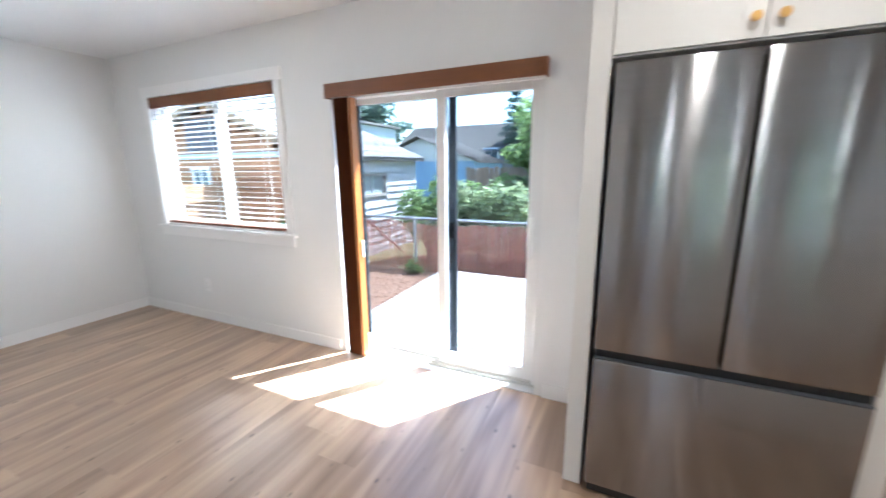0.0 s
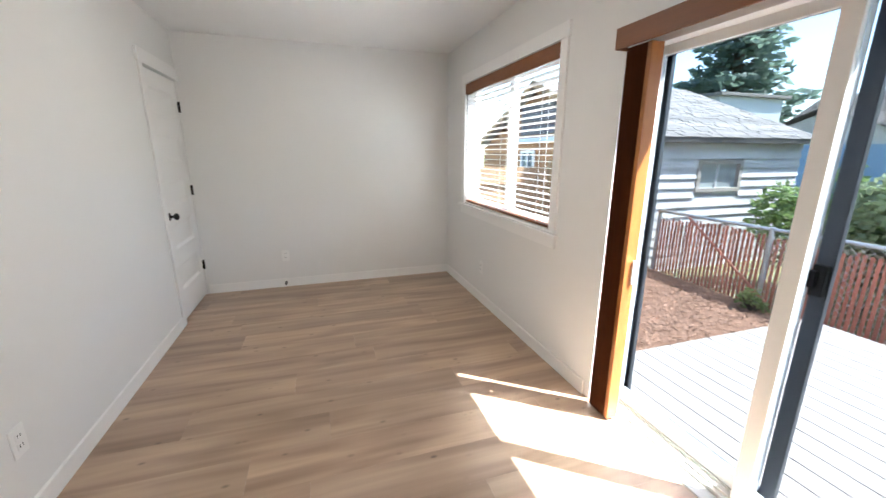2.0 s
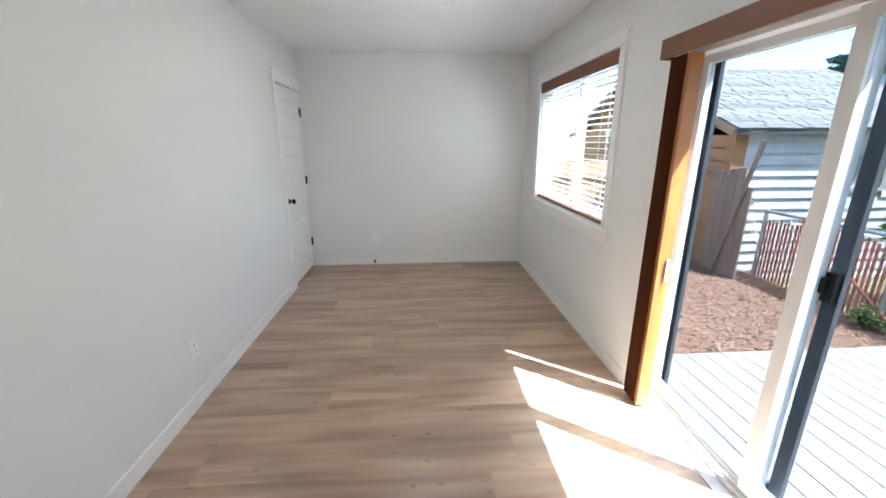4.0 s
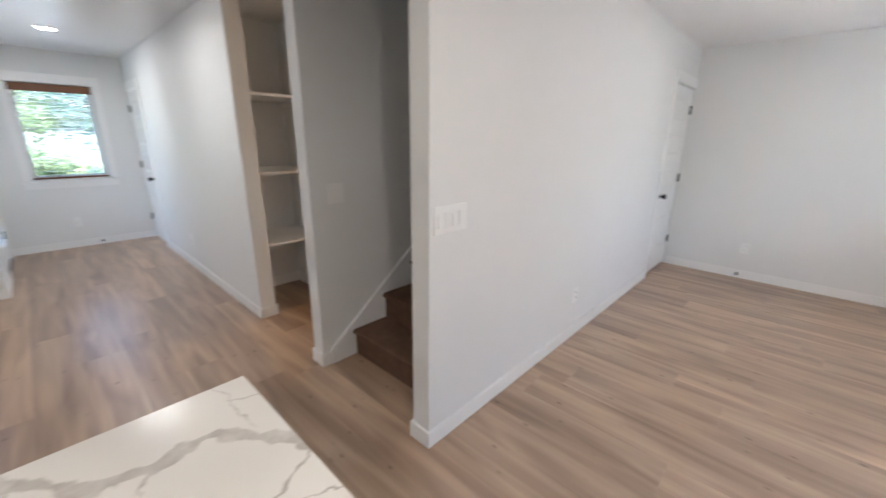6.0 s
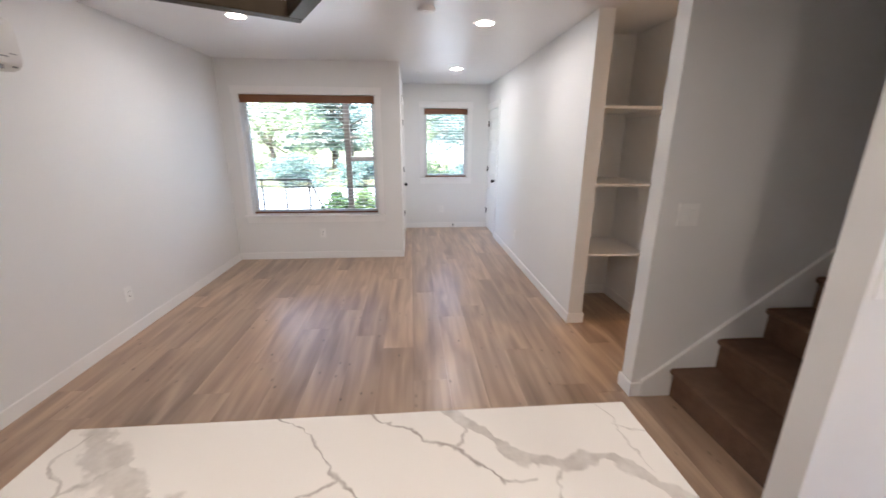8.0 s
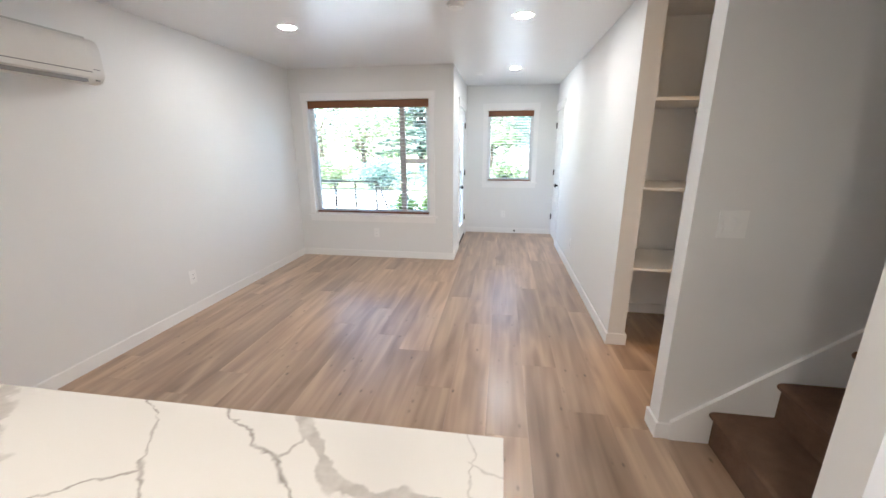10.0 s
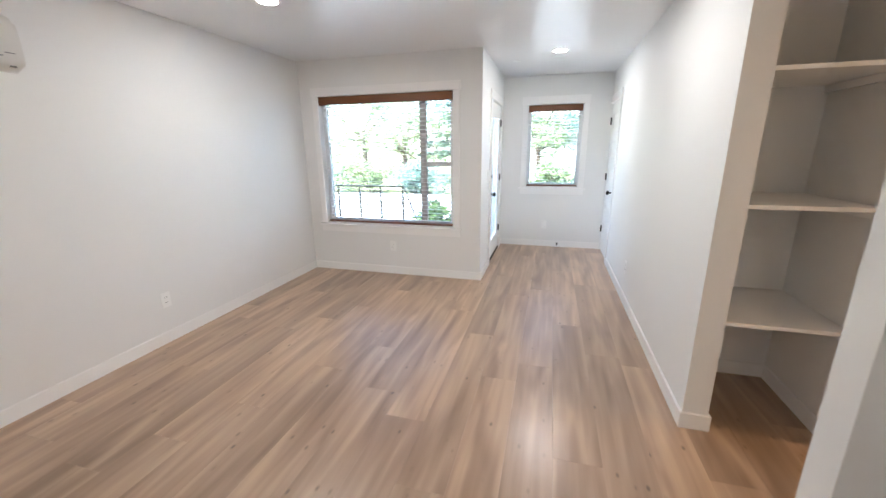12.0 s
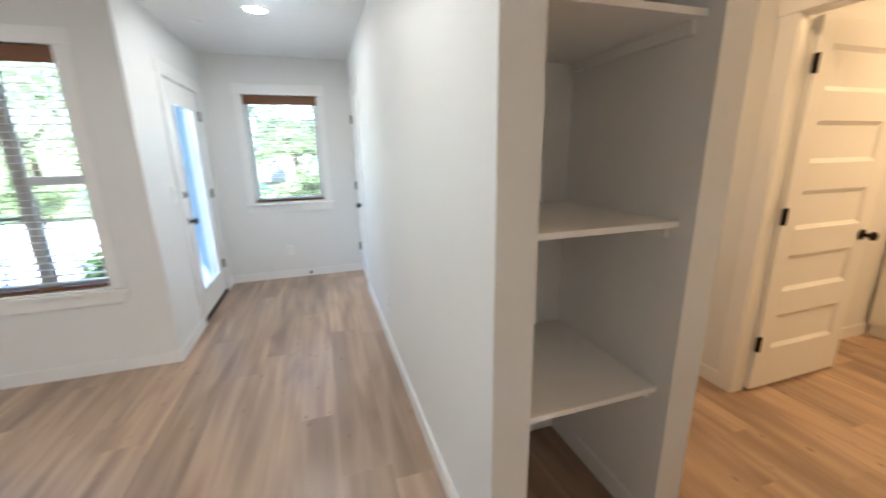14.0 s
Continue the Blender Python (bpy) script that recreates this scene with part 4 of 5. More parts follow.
def switch_plate(x, y, z, rz, gangs, label):
    m = plate_frame(x, y, z, rz)
    ob = new("light_switch")
    ob.matrix_basis = m
    tagged(ob, label, "light switch", group="light switches")
    w = 0.046 * gangs + 0.026

    def put(nm, bm, mat):
        bm.transform(m)
        part(nm, bm, mat, ob)

    put("plate", box_bm(-w / 2, w / 2, -0.007, 0, -0.062, 0.062, 0.002), PLASTIC)
    for i in range(gangs):
        cx = 0.046 * (i - (gangs - 1) / 2)
        put("rocker_frame", merge(box_bm(cx - 0.0185, cx - 0.0168, -0.0085, -0.006, -0.036, 0.036), box_bm(cx + 0.0168, cx + 0.0185, -0.0085, -0.006, -0.036, 0.036), box_bm(cx - 0.0168, cx + 0.0168, -0.0085, -0.006, 0.034, 0.036), box_bm(cx - 0.0168, cx + 0.0168, -0.0085, -0.006, -0.036, -0.034)), TRIM)
        bm = box_bm(cx - 0.0155, cx + 0.0155, -0.0105, -0.006, -0.032, 0.032, 0.0015)
        bm.transform(Matrix.Translation((0, -0.007, 0)) @ Matrix.Rotation(radians(4 if i % 2 else -4), 4, "X") @ Matrix.Translation((0, 0.007, 0)))
        put("rocker", bm, PLASTIC)


outlet(XW, 0.581, 0.342, 90)
outlet(-3.327, YN, 0.346, 0)
outlet(-1.766, YD, 0.346, 180)
outlet(2.32, YL, 0.345, 180)
outlet(0.605, YE, 0.335, 180)
outlet(XE_ROOM, -2.254, 0.342, -90)
outlet(XEND, -4.0, 0.342, 90)
switch_plate(-0.335, YD, 1.145, 180, 4, "white four-gang rocker switch plate on the wall")
switch_plate(-0.372, YS1, 1.147, 180, 2, "white two-gang rocker switch plate beside the stairs")
switch_plate(XA, -4.74, 1.15, -90, 2, "white two-gang rocker switch plate by the front door")


def door_stop(place, way):
    p, w = Vector(place), Vector(way)
    tagged(part("door_stop", merge(cyl_bm(p, p + w * 0.05, 0.006, sides=10), cyl_bm(p + w * 0.05, p + w * 0.068, 0.012, sides=14, bevel=0.003), cyl_bm(p, p + w * 0.006, 0.013, sides=14)), BLACK, smooth=True), "small black door stop on the baseboard", "door stop", group="door stops")


door_stop((XW + B, 0.565, 0.05), (1, 0, 0))
door_stop((0.40, YE + B, 0.05), (0, 1, 0))


# ---- ceiling fixtures ----
def downlight(x, y):
    ob = thing("recessed_downlight", (x, y, HC), "round white recessed ceiling downlight, lit", "ceiling light", group="recessed downlights")
    ring = bmesh.new()
    n = 32
    prof = [(0.062, HC - 0.002), (0.070, HC - 0.006), (0.084, HC - 0.005), (0.088, HC - 0.0005)]
    rows = [[ring.verts.new((x + r * math.cos(2 * math.pi * k / n), y + r * math.sin(2 * math.pi * k / n), z)) for k in range(n)] for r, z in prof]
    for p, q in zip(rows, rows[1:]):
        for k in range(n):
            ring.faces.new((p[k], p[(k + 1) % n], q[(k + 1) % n], q[k]))
    part("trim_ring", ring, PLASTIC, ob, smooth=True)
    part("diffuser", cyl_bm((x, y, HC - 0.004), (x, y, HC - 0.001), 0.064, sides=32), LED, ob, "glowing white diffuser")


for lx, ly in LIVING_LAMPS + DINING_LAMPS + KITCHEN_LAMPS:
    downlight(lx, ly)


def detector(x, y, r, d, label, cat):
    tagged(part("smoke_detector" if "smoke" in label else "sprinkler_cover", merge(cyl_bm((x, y, HC - d), (x, y, HC), r, sides=28, bevel=min(0.008, d * 0.4)), cyl_bm((x, y, HC - d - 0.002), (x, y, HC - d + 0.001), r * 0.35, sides=18)), PLASTIC, smooth=True), label, cat)


detector(1.01, -2.29, 0.062, 0.035, "round white smoke detector on the ceiling", "smoke detector")
detector(1.003, -5.03, 0.045, 0.006, "round white sprinkler cover on the ceiling", "sprinkler")
detector(-2.875, 1.35, 0.045, 0.006, "round white sprinkler cover on the ceiling", "sprinkler")

# ---- room behind the hall ----
vc = thing("white_cabinet", (-4.0, -2.65, 0), "white cabinet standing in the back room", "cabinet")
part("body", box_bm(-4.30, -3.70, -2.91, -2.42, 0.09, 0.83, 0.003), CABINET, vc)
part("base", box_bm(-4.28, -3.72, -2.905, -2.46, 0.0, 0.09), CABINET, vc)
part("drawer_front", box_bm(-3.699, -3.688, -2.90, -2.44, 0.12, 0.45, 0.002), CABINET, vc)

# ---- outdoors, behind the sliding door ----
DECK = material("weathered_deck_board", (0.28, 0.257, 0.239), 0.7, vary=0.14, scale=4, fine=60, stretch=(0.5, 8, 1), bump=0.3, per_object=0.06)
MULCH = material("red_brown_mulch", (0.17, 0.095, 0.06), 0.95, vary=0.5, scale=30, fine=120, bump=1.0)
GROUND = material("dry_grass_ground", (0.15, 0.155, 0.065), 0.95, vary=0.4, scale=6, fine=60, bump=0.8)
CONCRETE = material("pale_concrete", (0.50, 0.49, 0.46), 0.85, vary=0.1, scale=3, fine=80, bump=0.2)
FENCE_SLAT = material("redwood_fence_slat", (0.34, 0.122, 0.078), 0.75, vary=0.2, scale=8, fine=80, per_object=0.22)
GALV = material("galvanised_pipe", (0.42, 0.43, 0.43), 0.45, metal=0.7, vary=0.1)
SIDING = material("white_weathered_siding", (0.46, 0.455, 0.45), 0.7, vary=0.3, scale=2.2, fine=30, per_object=0.07)
SHINGLE = material("grey_shingles", (0.17, 0.16, 0.148), 0.9, vary=0.3, scale=6, fine=60, per_object=0.25)
CEDAR = material("cedar_fence_board", (0.32, 0.21, 0.12), 0.8, vary=0.2, scale=5, fine=50, stretch=(8, 8, 0.6), per_object=0.15)
BROWN_HOUSE = material("brown_wood_siding", (0.36, 0.175, 0.08), 0.75, vary=0.15, scale=4, fine=40, per_object=0.1)
GREY_HOUSE = material("grey_house_siding", (0.20, 0.185, 0.18), 0.8, vary=0.1)
BLUE_HOUSE = material("blue_house_siding", (0.20, 0.31, 0.46), 0.75, vary=0.1)
BARK = material("tree_bark", (0.10, 0.075, 0.055), 0.95, vary=0.35, scale=12, fine=60, stretch=(3, 3, 0.5), bump=0.8)


def leaf_material(name, colour):
    """Leaves that let part of the light through."""
    m = material(name, colour, 0.6, vary=0.45, scale=1.6, fine=9)
    nodes, links = m.node_tree.nodes, m.node_tree.links
    shade, out = nodes["Principled BSDF"], nodes["Material Output"]
    thin, mix = nodes.new("ShaderNodeBsdfTranslucent"), nodes.new("ShaderNodeMixShader")
    tint = shade.inputs["Base Color"].links[0].from_socket
    more = nodes.new("ShaderNodeVectorMath")
    more.operation = "SCALE"
    more.inputs["Scale"].default_value = 1.6
    links.new(tint, more.inputs[0]), links.new(more.outputs[0], thin.inputs["Color"])
    mix.inputs[0].default_value = 0.5
    links.new(shade.outputs[0], mix.inputs[1]), links.new(thin.outputs[0], mix.inputs[2])
    links.new(mix.outputs[0], out.inputs["Surface"])
    return m


LEAF = leaf_material("bright_leaves", (0.165, 0.23, 0.085))
LEAF_DARK = leaf_material("dark_leaves", (0.075, 0.125, 0.04))
# Distance haze is mixed into this leaf colour as a pale blue-green.
LEAF_HAZE_TINT = leaf_material("leaves_tinted_with_haze", (0.23, 0.30, 0.26))
NEEDLE = leaf_material("conifer_needles", (0.11, 0.155, 0.12))
LEAF_PALE = leaf_material("pale_bramble_leaves", (0.28, 0.33, 0.19))

gm = bmesh.new()
bmesh.ops.create_grid(gm, x_segments=60, y_segments=60, size=300)
for v in gm.verts:
    v.co.z = -0.47
structure("ground", gm, GROUND, "dry grassy ground reaching to the horizon")
structure("mulch_bed", box_bm(-6.3, -2.28, 2.57, 5.70, -0.46, -0.30), MULCH, "red-brown bark mulch bed", "ground")
structure("mulch_bed", box_bm(-2.28, 4.2, 5.22, 5.70, -0.46, -0.31), MULCH, "red-brown bark mulch bed", "ground")

chips = np.random.RandomState(8)
n_chip = 9000
cx, cy = chips.uniform(-6.2, -2.3, n_chip), chips.uniform(2.6, 5.68, n_chip)
ang, tip = chips.uniform(0, 6.28, n_chip), chips.uniform(-0.5, 0.5, n_chip)
ln, wd = chips.uniform(0.010, 0.030, n_chip), chips.uniform(0.005, 0.012, n_chip)
ux, uy, uz = np.cos(ang) * np.cos(tip) * ln, np.sin(ang) * np.cos(tip) * ln, np.sin(tip) * ln
wx, wy = -np.sin(ang) * wd, np.cos(ang) * wd
cz = -0.288 + chips.uniform(0, 0.016, n_chip)
quad = np.stack([np.stack([cx - ux, cy - uy, cz - uz], 1), np.stack([cx + wx, cy + wy, cz], 1), np.stack([cx + ux, cy + uy, cz + uz], 1), np.stack([cx - wx, cy - wy, cz + 0.008], 1)], 1).reshape(-1, 3)
chip_me = bpy.data.meshes.new("bark_chips")
chip_me.from_pydata(quad.tolist(), [], np.arange(n_chip * 4).reshape(-1, 4).tolist())
CHIP = material("bark_chip", (0.25, 0.15, 0.10), 0.9, vary=0.6, scale=40, fine=9)
chip_me.materials.append(CHIP)
tagged(new("bark_chips", chip_me), "loose red-brown bark chips on the ground", "mulch", kind="stuff")

deck = thing("deck", (0.6, 4.0, -0.12), "weathered grey-beige board deck outside the glass door", "deck", kind="structure")
part("deck_frame", merge(box_bm(-2.22, 4.0, 2.66, 2.72, -0.45, -0.148), box_bm(-2.22, 4.0, 5.10, 5.16, -0.45, -0.148), box_bm(-2.22, -2.18, 2.72, 5.10, -0.45, -0.148)), DECK, deck)
plank_deck = box_bm(-2.25, 4.02, -0.0675, 0.0675, -0.026, 0, 0.003)
me = bpy.data.meshes.new("deck_board")
plank_deck.to_mesh(me), plank_deck.free()
me.materials.append(DECK)
for i in range(19):
    o = new("deck_board", me)
    o.parent = deck
    o.matrix_basis = deck.matrix_basis.inverted() @ pose(0, 2.70 + 0.1415 * i, -0.12)

# chain-link fence with privacy slats
fen = thing("slatted_fence", (0, 5.75, -0.45), "chain-link fence with red-brown privacy slats and steel rail", "fence")
FX = [-4.45, -2.95, -0.35, 2.05, 4.45]
for x in FX:
    part("post", cyl_bm((x, 5.75, -0.46), (x, 5.75, 0.61), 0.028, sides=12), GALV, fen, "galvanised steel post", smooth=True)
part("top_rail", cyl_bm((FX[0], 5.75, 0.585), (5.2, 5.75, 0.585), 0.021, sides=12), GALV, fen, "galvanised steel top rail", smooth=True)
part("bottom_wire", cyl_bm((FX[0], 5.75, -0.36), (5.2, 5.75, -0.36), 0.005, sides=6), GALV, fen)
part("gate_brace", cyl_bm((-3.95, 5.72, 0.56), (-2.85, 5.72, -0.25), 0.016, sides=10), FENCE_SLAT, fen)
slat_me = bpy.data.meshes.new("fence_slat")
tmp = box_bm(-0.0155, 0.0155, -0.004, 0.004, 0, 0.93, 0.0015)
tmp.to_mesh(slat_me), tmp.free()
slat_me.materials.append(FENCE_SLAT)
rng = random.Random(3)
for i in range(186):
    x = FX[0] + 0.03 + i * 0.0515
    o = new("fence_slat", slat_me)
    o.parent = fen
    o.matrix_basis = fen.matrix_basis.inverted() @ pose(x, 5.75, -0.43 + 0.03 * math.sin(x * 3.1) + rng.uniform(-0.02, 0.02), rng.uniform(-0.5, 0.5), rng.uniform(-0.3, 0.3), 0)
mesh_bm = bmesh.new()
for i in range(120):
    x = FX[0] + i * 0.077
    for s in (-1, 1):
        add_box(mesh_bm, -0.0018, 0.0018, -0.0018, 0.0018, -0.65, 0.65, Matrix.Translation((x, 5.75, 0.10)) @ Matrix.Rotation(radians(45 * s), 4, "Y"))
tagged(part("wire_mesh", mesh_bm, GALV, fen), kind="stuff")


# ---- neighbouring buildings ----
def shingle_rows(ob, y0, y1, x_eave, z_eave, x_ridge, z_ridge, rows):
    """Overlapping courses of curled shingles along y, from the eave up to the ridge."""
    way = Vector((x_ridge - x_eave, 0, z_ridge - z_eave))
    step = way.length / rows
    r = random.Random(5)
    lean = Matrix.Rotation(math.atan2(way.z, -way.x), 4, "Y")
    for i in range(rows):
        bm = bmesh.new()
        y = y0 - r.uniform(0, 0.3)
        while y < y1:
            w = r.uniform(0.10, 0.22)
            a, b = max(y, y0), min(y + w - 0.010, y1)
            if b > a:
                add_box(bm, -step - 0.01, r.uniform(0.006, 0.020), a, b, 0, r.uniform(0.008, 0.018))
            y += w
        bm.transform(Matrix.Translation(Vector((x_eave, 0, z_eave)) + way * (i / rows)) @ lean)
        part("shingle_course", bm, SHINGLE, ob)


back_fence = thing("board_fence", (0, 11.0, -0.5), "weathered grey-brown board fence behind the weeds", "fence")
bm = box_bm(-0.068, 0.068, -0.009, 0.009, 0, 1.9, 0.003)
board_me = bpy.data.meshes.new("fence_board")
bm.to_mesh(board_me), bm.free()
board_me.materials.append(OLD_BOARD)
rng = random.Random(8)
for i in range(58):
    o = new("fence_board", board_me)
    o.parent = back_fence
    o.matrix_basis = back_fence.matrix_basis.inverted() @ pose(-4.0 + 0.142 * i, 11.0 + rng.uniform(-0.004, 0.004), -0.5 + rng.uniform(-0.03, 0.02), 0, rng.uniform(-0.6, 0.6), 0)
for z in (0.0, 1.1):
    part("rail", box_bm(-4.05, 4.2, 11.012, 11.05, z, z + 0.09), OLD_BOARD, back_fence)

gar = thing("garage", (-7.4, 7.3, -0.5), "old garage with weathered white lap siding, brown gable and shingle roof", "garage")
GXE, GXW, GY0, GY1, G_RIDGE = -4.75, -10.05, 5.45, 9.05, (-7.4, 2.80)
GW = (6.76, 7.60, 0.86, 1.24)
for i in range(14):
    z = -0.5 + i * 0.152
    for a, b in ((GY0, GY1),) if not (z + 0.152 > GW[2] and z < GW[3]) else ((GY0, GW[0] - 0.07), (GW[1] + 0.07, GY1)):
        bm = bmesh.new()
        vs = [bm.verts.new(p) for p in ((GXE + 0.036, a, z), (GXE + 0.036, b, z), (GXE + 0.002, b, z + 0.158), (GXE + 0.002, a, z + 0.158), (GXE - 0.01, a, z), (GXE - 0.01, b, z), (GXE - 0.012, b, z + 0.158), (GXE - 0.012, a, z + 0.158))]
        for f in ((0, 1, 2, 3), (4, 7, 6, 5), (0, 4, 5, 1), (3, 2, 6, 7), (0, 3, 7, 4), (1, 5, 6, 2)):
            bm.faces.new([vs[k] for k in f])
        part("siding_board", bm, SIDING, gar)
part("wall", wall_bm("y", GXE - 0.14, GXE - 0.02, GY0, GY1, -0.5, 1.64, (GW,)), SIDING, gar)
part("north_wall", box_bm(GXW, GXE - 0.14, GY1 - 0.12, GY1, -0.5, 1.64), SIDING, gar)
gw = part("window_frame", wall_bm("y", GXE - 0.02, GXE + 0.04, GW[0] - 0.07, GW[1] + 0.07, GW[2] - 0.06, GW[3] + 0.06, (GW,)), material("peeling_window_wood", (0.30, 0.27, 0.24), 0.8, vary=0.3, scale=8, fine=50), gar, "peeling grey window frame")
part("pane", box_bm(GXE - 0.04, GXE - 0.03, GW[0], GW[1], GW[2], GW[3]), material("dusty_pane", (0.30, 0.33, 0.33), 0.25, vary=0.2), gw)
part("sash", box_bm(GXE - 0.03, GXE - 0.012, (GW[0] + GW[1]) / 2 - 0.02, (GW[0] + GW[1]) / 2 + 0.02, GW[2], GW[3]), SIDING, gw)
part("gutter", box_bm(-4.61, -4.56, GY0 - 0.25, GY1 + 0.2, 1.565, 1.64, 0.006), material("dark_gutter", (0.07, 0.065, 0.06), 0.6, vary=0.2), gar, "dark eave gutter")
part("soffit", box_bm(GXE, -4.61, GY0 - 0.2, GY1 + 0.15, 1.585, 1.60), SIDING, gar)
# brown gable end towards the yard
gb = bmesh.new()
gb.faces.new([gb.verts.new(q) for q in ((GXW, GY0, -0.5), (GXE, GY0, -0.5), (GXE, GY0, 1.60), (G_RIDGE[0], GY0, G_RIDGE[1] - 0.06), (GXW, GY0, 1.60))])
bmesh.ops.solidify(gb, geom=gb.faces[:], thickness=0.08)
part("gable_wall", gb, BROWN_HOUSE, gar, "orange-brown wooden gable wall")
for i in range(11):
    part("wall_board", box_bm(GXW + 0.02, GXE - 0.02, GY0 - 0.088, GY0 - 0.081, -0.40 + i * 0.18, -0.235 + i * 0.18, 0.002), BROWN_HOUSE, gar)
for i in range(11, 17):
    half_span = (G_RIDGE[1] - 0.13 - (-0.235 + i * 0.18)) / 0.418
    part("wall_board", box_bm(G_RIDGE[0] - half_span, G_RIDGE[0] + min(half_span, GXE - 0.02 - G_RIDGE[0]), GY0 - 0.088, GY0 - 0.081, -0.40 + i * 0.18, -0.235 + i * 0.18, 0.002), BROWN_HOUSE, gar)
part("corner_board", box_bm(GXE - 0.09, GXE + 0.045, GY0 - 0.125, GY0 + 0.06, -0.5, 1.58, 0.004), BROWN_HOUSE, gar)
part("gable_louvre", merge(*[box_bm(-8.0, -6.7, GY0 - 0.125, GY0 - 0.085, 1.78 + 0.09 * k, 1.86 + 0.09 * k, 0.004) for k in range(7)]), material("slate_siding", (0.10, 0.095, 0.11), 0.7, vary=0.15), gar, "dark slate lap boards in the gable")
part("trim_band", box_bm(-8.4, -5.4, GY0 - 0.12, GY0 - 0.082, 1.62, 1.72, 0.004), material("pale_trim_band", (0.50, 0.55, 0.62), 0.6, vary=0.1), gar, "pale blue-grey trim band")
gs = part("side_window", wall_bm("x", GY0 - 0.13, GY0 - 0.082, -7.95, -7.40, 0.98, 1.46, ((-7.90, -7.69, 1.03, 1.41), (-7.66, -7.45, 1.03, 1.41))), VINYL, gar, "white framed window")
part("pane", box_bm(-7.90, -7.45, GY0 - 0.10, GY0 - 0.09, 1.03, 1.41), material("house_pane", (0.12, 0.15, 0.18), 0.12), gs)
roof_deck = bmesh.new()
vs = [roof_deck.verts.new(p) for p in ((-4.58, GY0 - 0.22, 1.62), (-4.58, GY1 + 0.18, 1.62), (G_RIDGE[0], GY1 + 0.18, G_RIDGE[1]), (G_RIDGE[0], GY0 - 0.22, G_RIDGE[1]), (-10.22, GY1 + 0.18, 1.62), (-10.22, GY0 - 0.22, 1.62))]
roof_deck.faces.new((vs[0], vs[1], vs[2], vs[3])), roof_deck.faces.new((vs[3], vs[2], vs[4], vs[5]))
bmesh.ops.solidify(roof_deck, geom=roof_deck.faces[:], thickness=0.05)
part("roof", roof_deck, SHINGLE, gar)
for side in (1, -1):
    rk = box_bm(0, 3.05, GY0 - 0.25, GY0 - 0.222, -0.11, 0.0)
    rk.transform(Matrix.Translation((G_RIDGE[0], 0, G_RIDGE[1] + 0.02)) @ Matrix.Diagonal((side, 1, 1, 1)) @ Matrix.Rotation(math.atan2(1.18, 2.82), 4, "Y"))
    part("rake_board", rk, CEDAR, gar)
shingle_rows(gar, GY0 - 0.24, GY1 + 0.2, -4.56, 1.64, G_RIDGE[0], G_RIDGE[1] + 0.02, 26)

shed = thing("flat_roofed_annex", (-10.0, 13.8, -0.5), "pale flat-roofed building behind the garage", "building")
part("wall", box_bm(-11.5, -9.0, 12.4, 15.1, -0.5, 3.05), material("pale_annex_wall", (0.42, 0.47, 0.50), 0.7, vary=0.06), shed)
part("roof", box_bm(-11.65, -8.85, 12.25, 15.25, 3.05, 3.15, 0.02), SHINGLE, shed)


def house(name, x0, x1, y0, y1, z_eave, z_ridge, wall_mat, label, ridge_axis="x", windows=(), gable_mat=None):
    ob = thing(name, ((x0 + x1) / 2, (y0 + y1) / 2, -0.5), label, "house")
    part("wall", box_bm(x0, x1, y0, y1, -0.5, z_eave), wall_mat, ob)
    bm = bmesh.new()
    o = 0.35
    if ridge_axis == "x":
        ym = (y0 + y1) / 2
        p = [(x0 - o, y0 - o, z_eave - 0.1), (x1 + o, y0 - o, z_eave - 0.1), (x1 + o, ym, z_ridge), (x0 - o, ym, z_ridge), (x1 + o, y1 + o, z_eave - 0.1), (x0 - o, y1 + o, z_eave - 0.1)]
        gables = [((x0, y0, z_eave), (x0, y1, z_eave), (x0, ym, z_ridge - 0.1)), ((x1, y0, z_eave), (x1, y1, z_eave), (x1, ym, z_ridge - 0.1))]
    else:
        xm = (x0 + x1) / 2
        p = [(x0 - o, y1 + o, z_eave - 0.1), (x0 - o, y0 - o, z_eave - 0.1), (xm, y0 - o, z_ridge), (xm, y1 + o, z_ridge), (x1 + o, y0 - o, z_eave - 0.1), (x1 + o, y1 + o, z_eave - 0.1)]
        gables = [((x0, y0, z_eave), (x1, y0, z_eave), (xm, y0, z_ridge - 0.1)), ((x0, y1, z_eave), (x1, y1, z_eave), (xm, y1, z_ridge - 0.1))]
    v = [bm.verts.new(q) for q in p]
    bm.faces.new((v[0], v[1], v[2], v[3])), bm.faces.new((v[3], v[2], v[4], v[5]))
    bmesh.ops.solidify(bm, geom=bm.faces[:], thickness=0.12)
    part("roof", bm, SHINGLE, ob)
    gb = bmesh.new()
    ends = [[gb.verts.new(q) for q in g] for g in gables]
    gb.faces.new(ends[0]), gb.faces.new(ends[1][::-1])
    for k in range(3):
        gb.faces.new((ends[0][k], ends[0][(k + 1) % 3], ends[1][(k + 1) % 3], ends[1][k]))
    part("gable", gb, gable_mat or wall_mat, ob)
    for wx, wz, ww, wh in windows:
        w = part("window", merge(box_bm(wx - ww / 2 - 0.08, wx + ww / 2 + 0.08, y0 - 0.05, y0, wz - 0.08, wz + wh + 0.08), box_bm(wx - 0.02, wx + 0.02, y0 - 0.06, y0, wz, wz + wh)), VINYL, ob)
        part("pane", box_bm(wx - ww / 2, wx + ww / 2, y0 - 0.056, y0 - 0.051, wz, wz + wh), material("far_pane", (0.10, 0.13, 0.16), 0.15), w)
    return ob


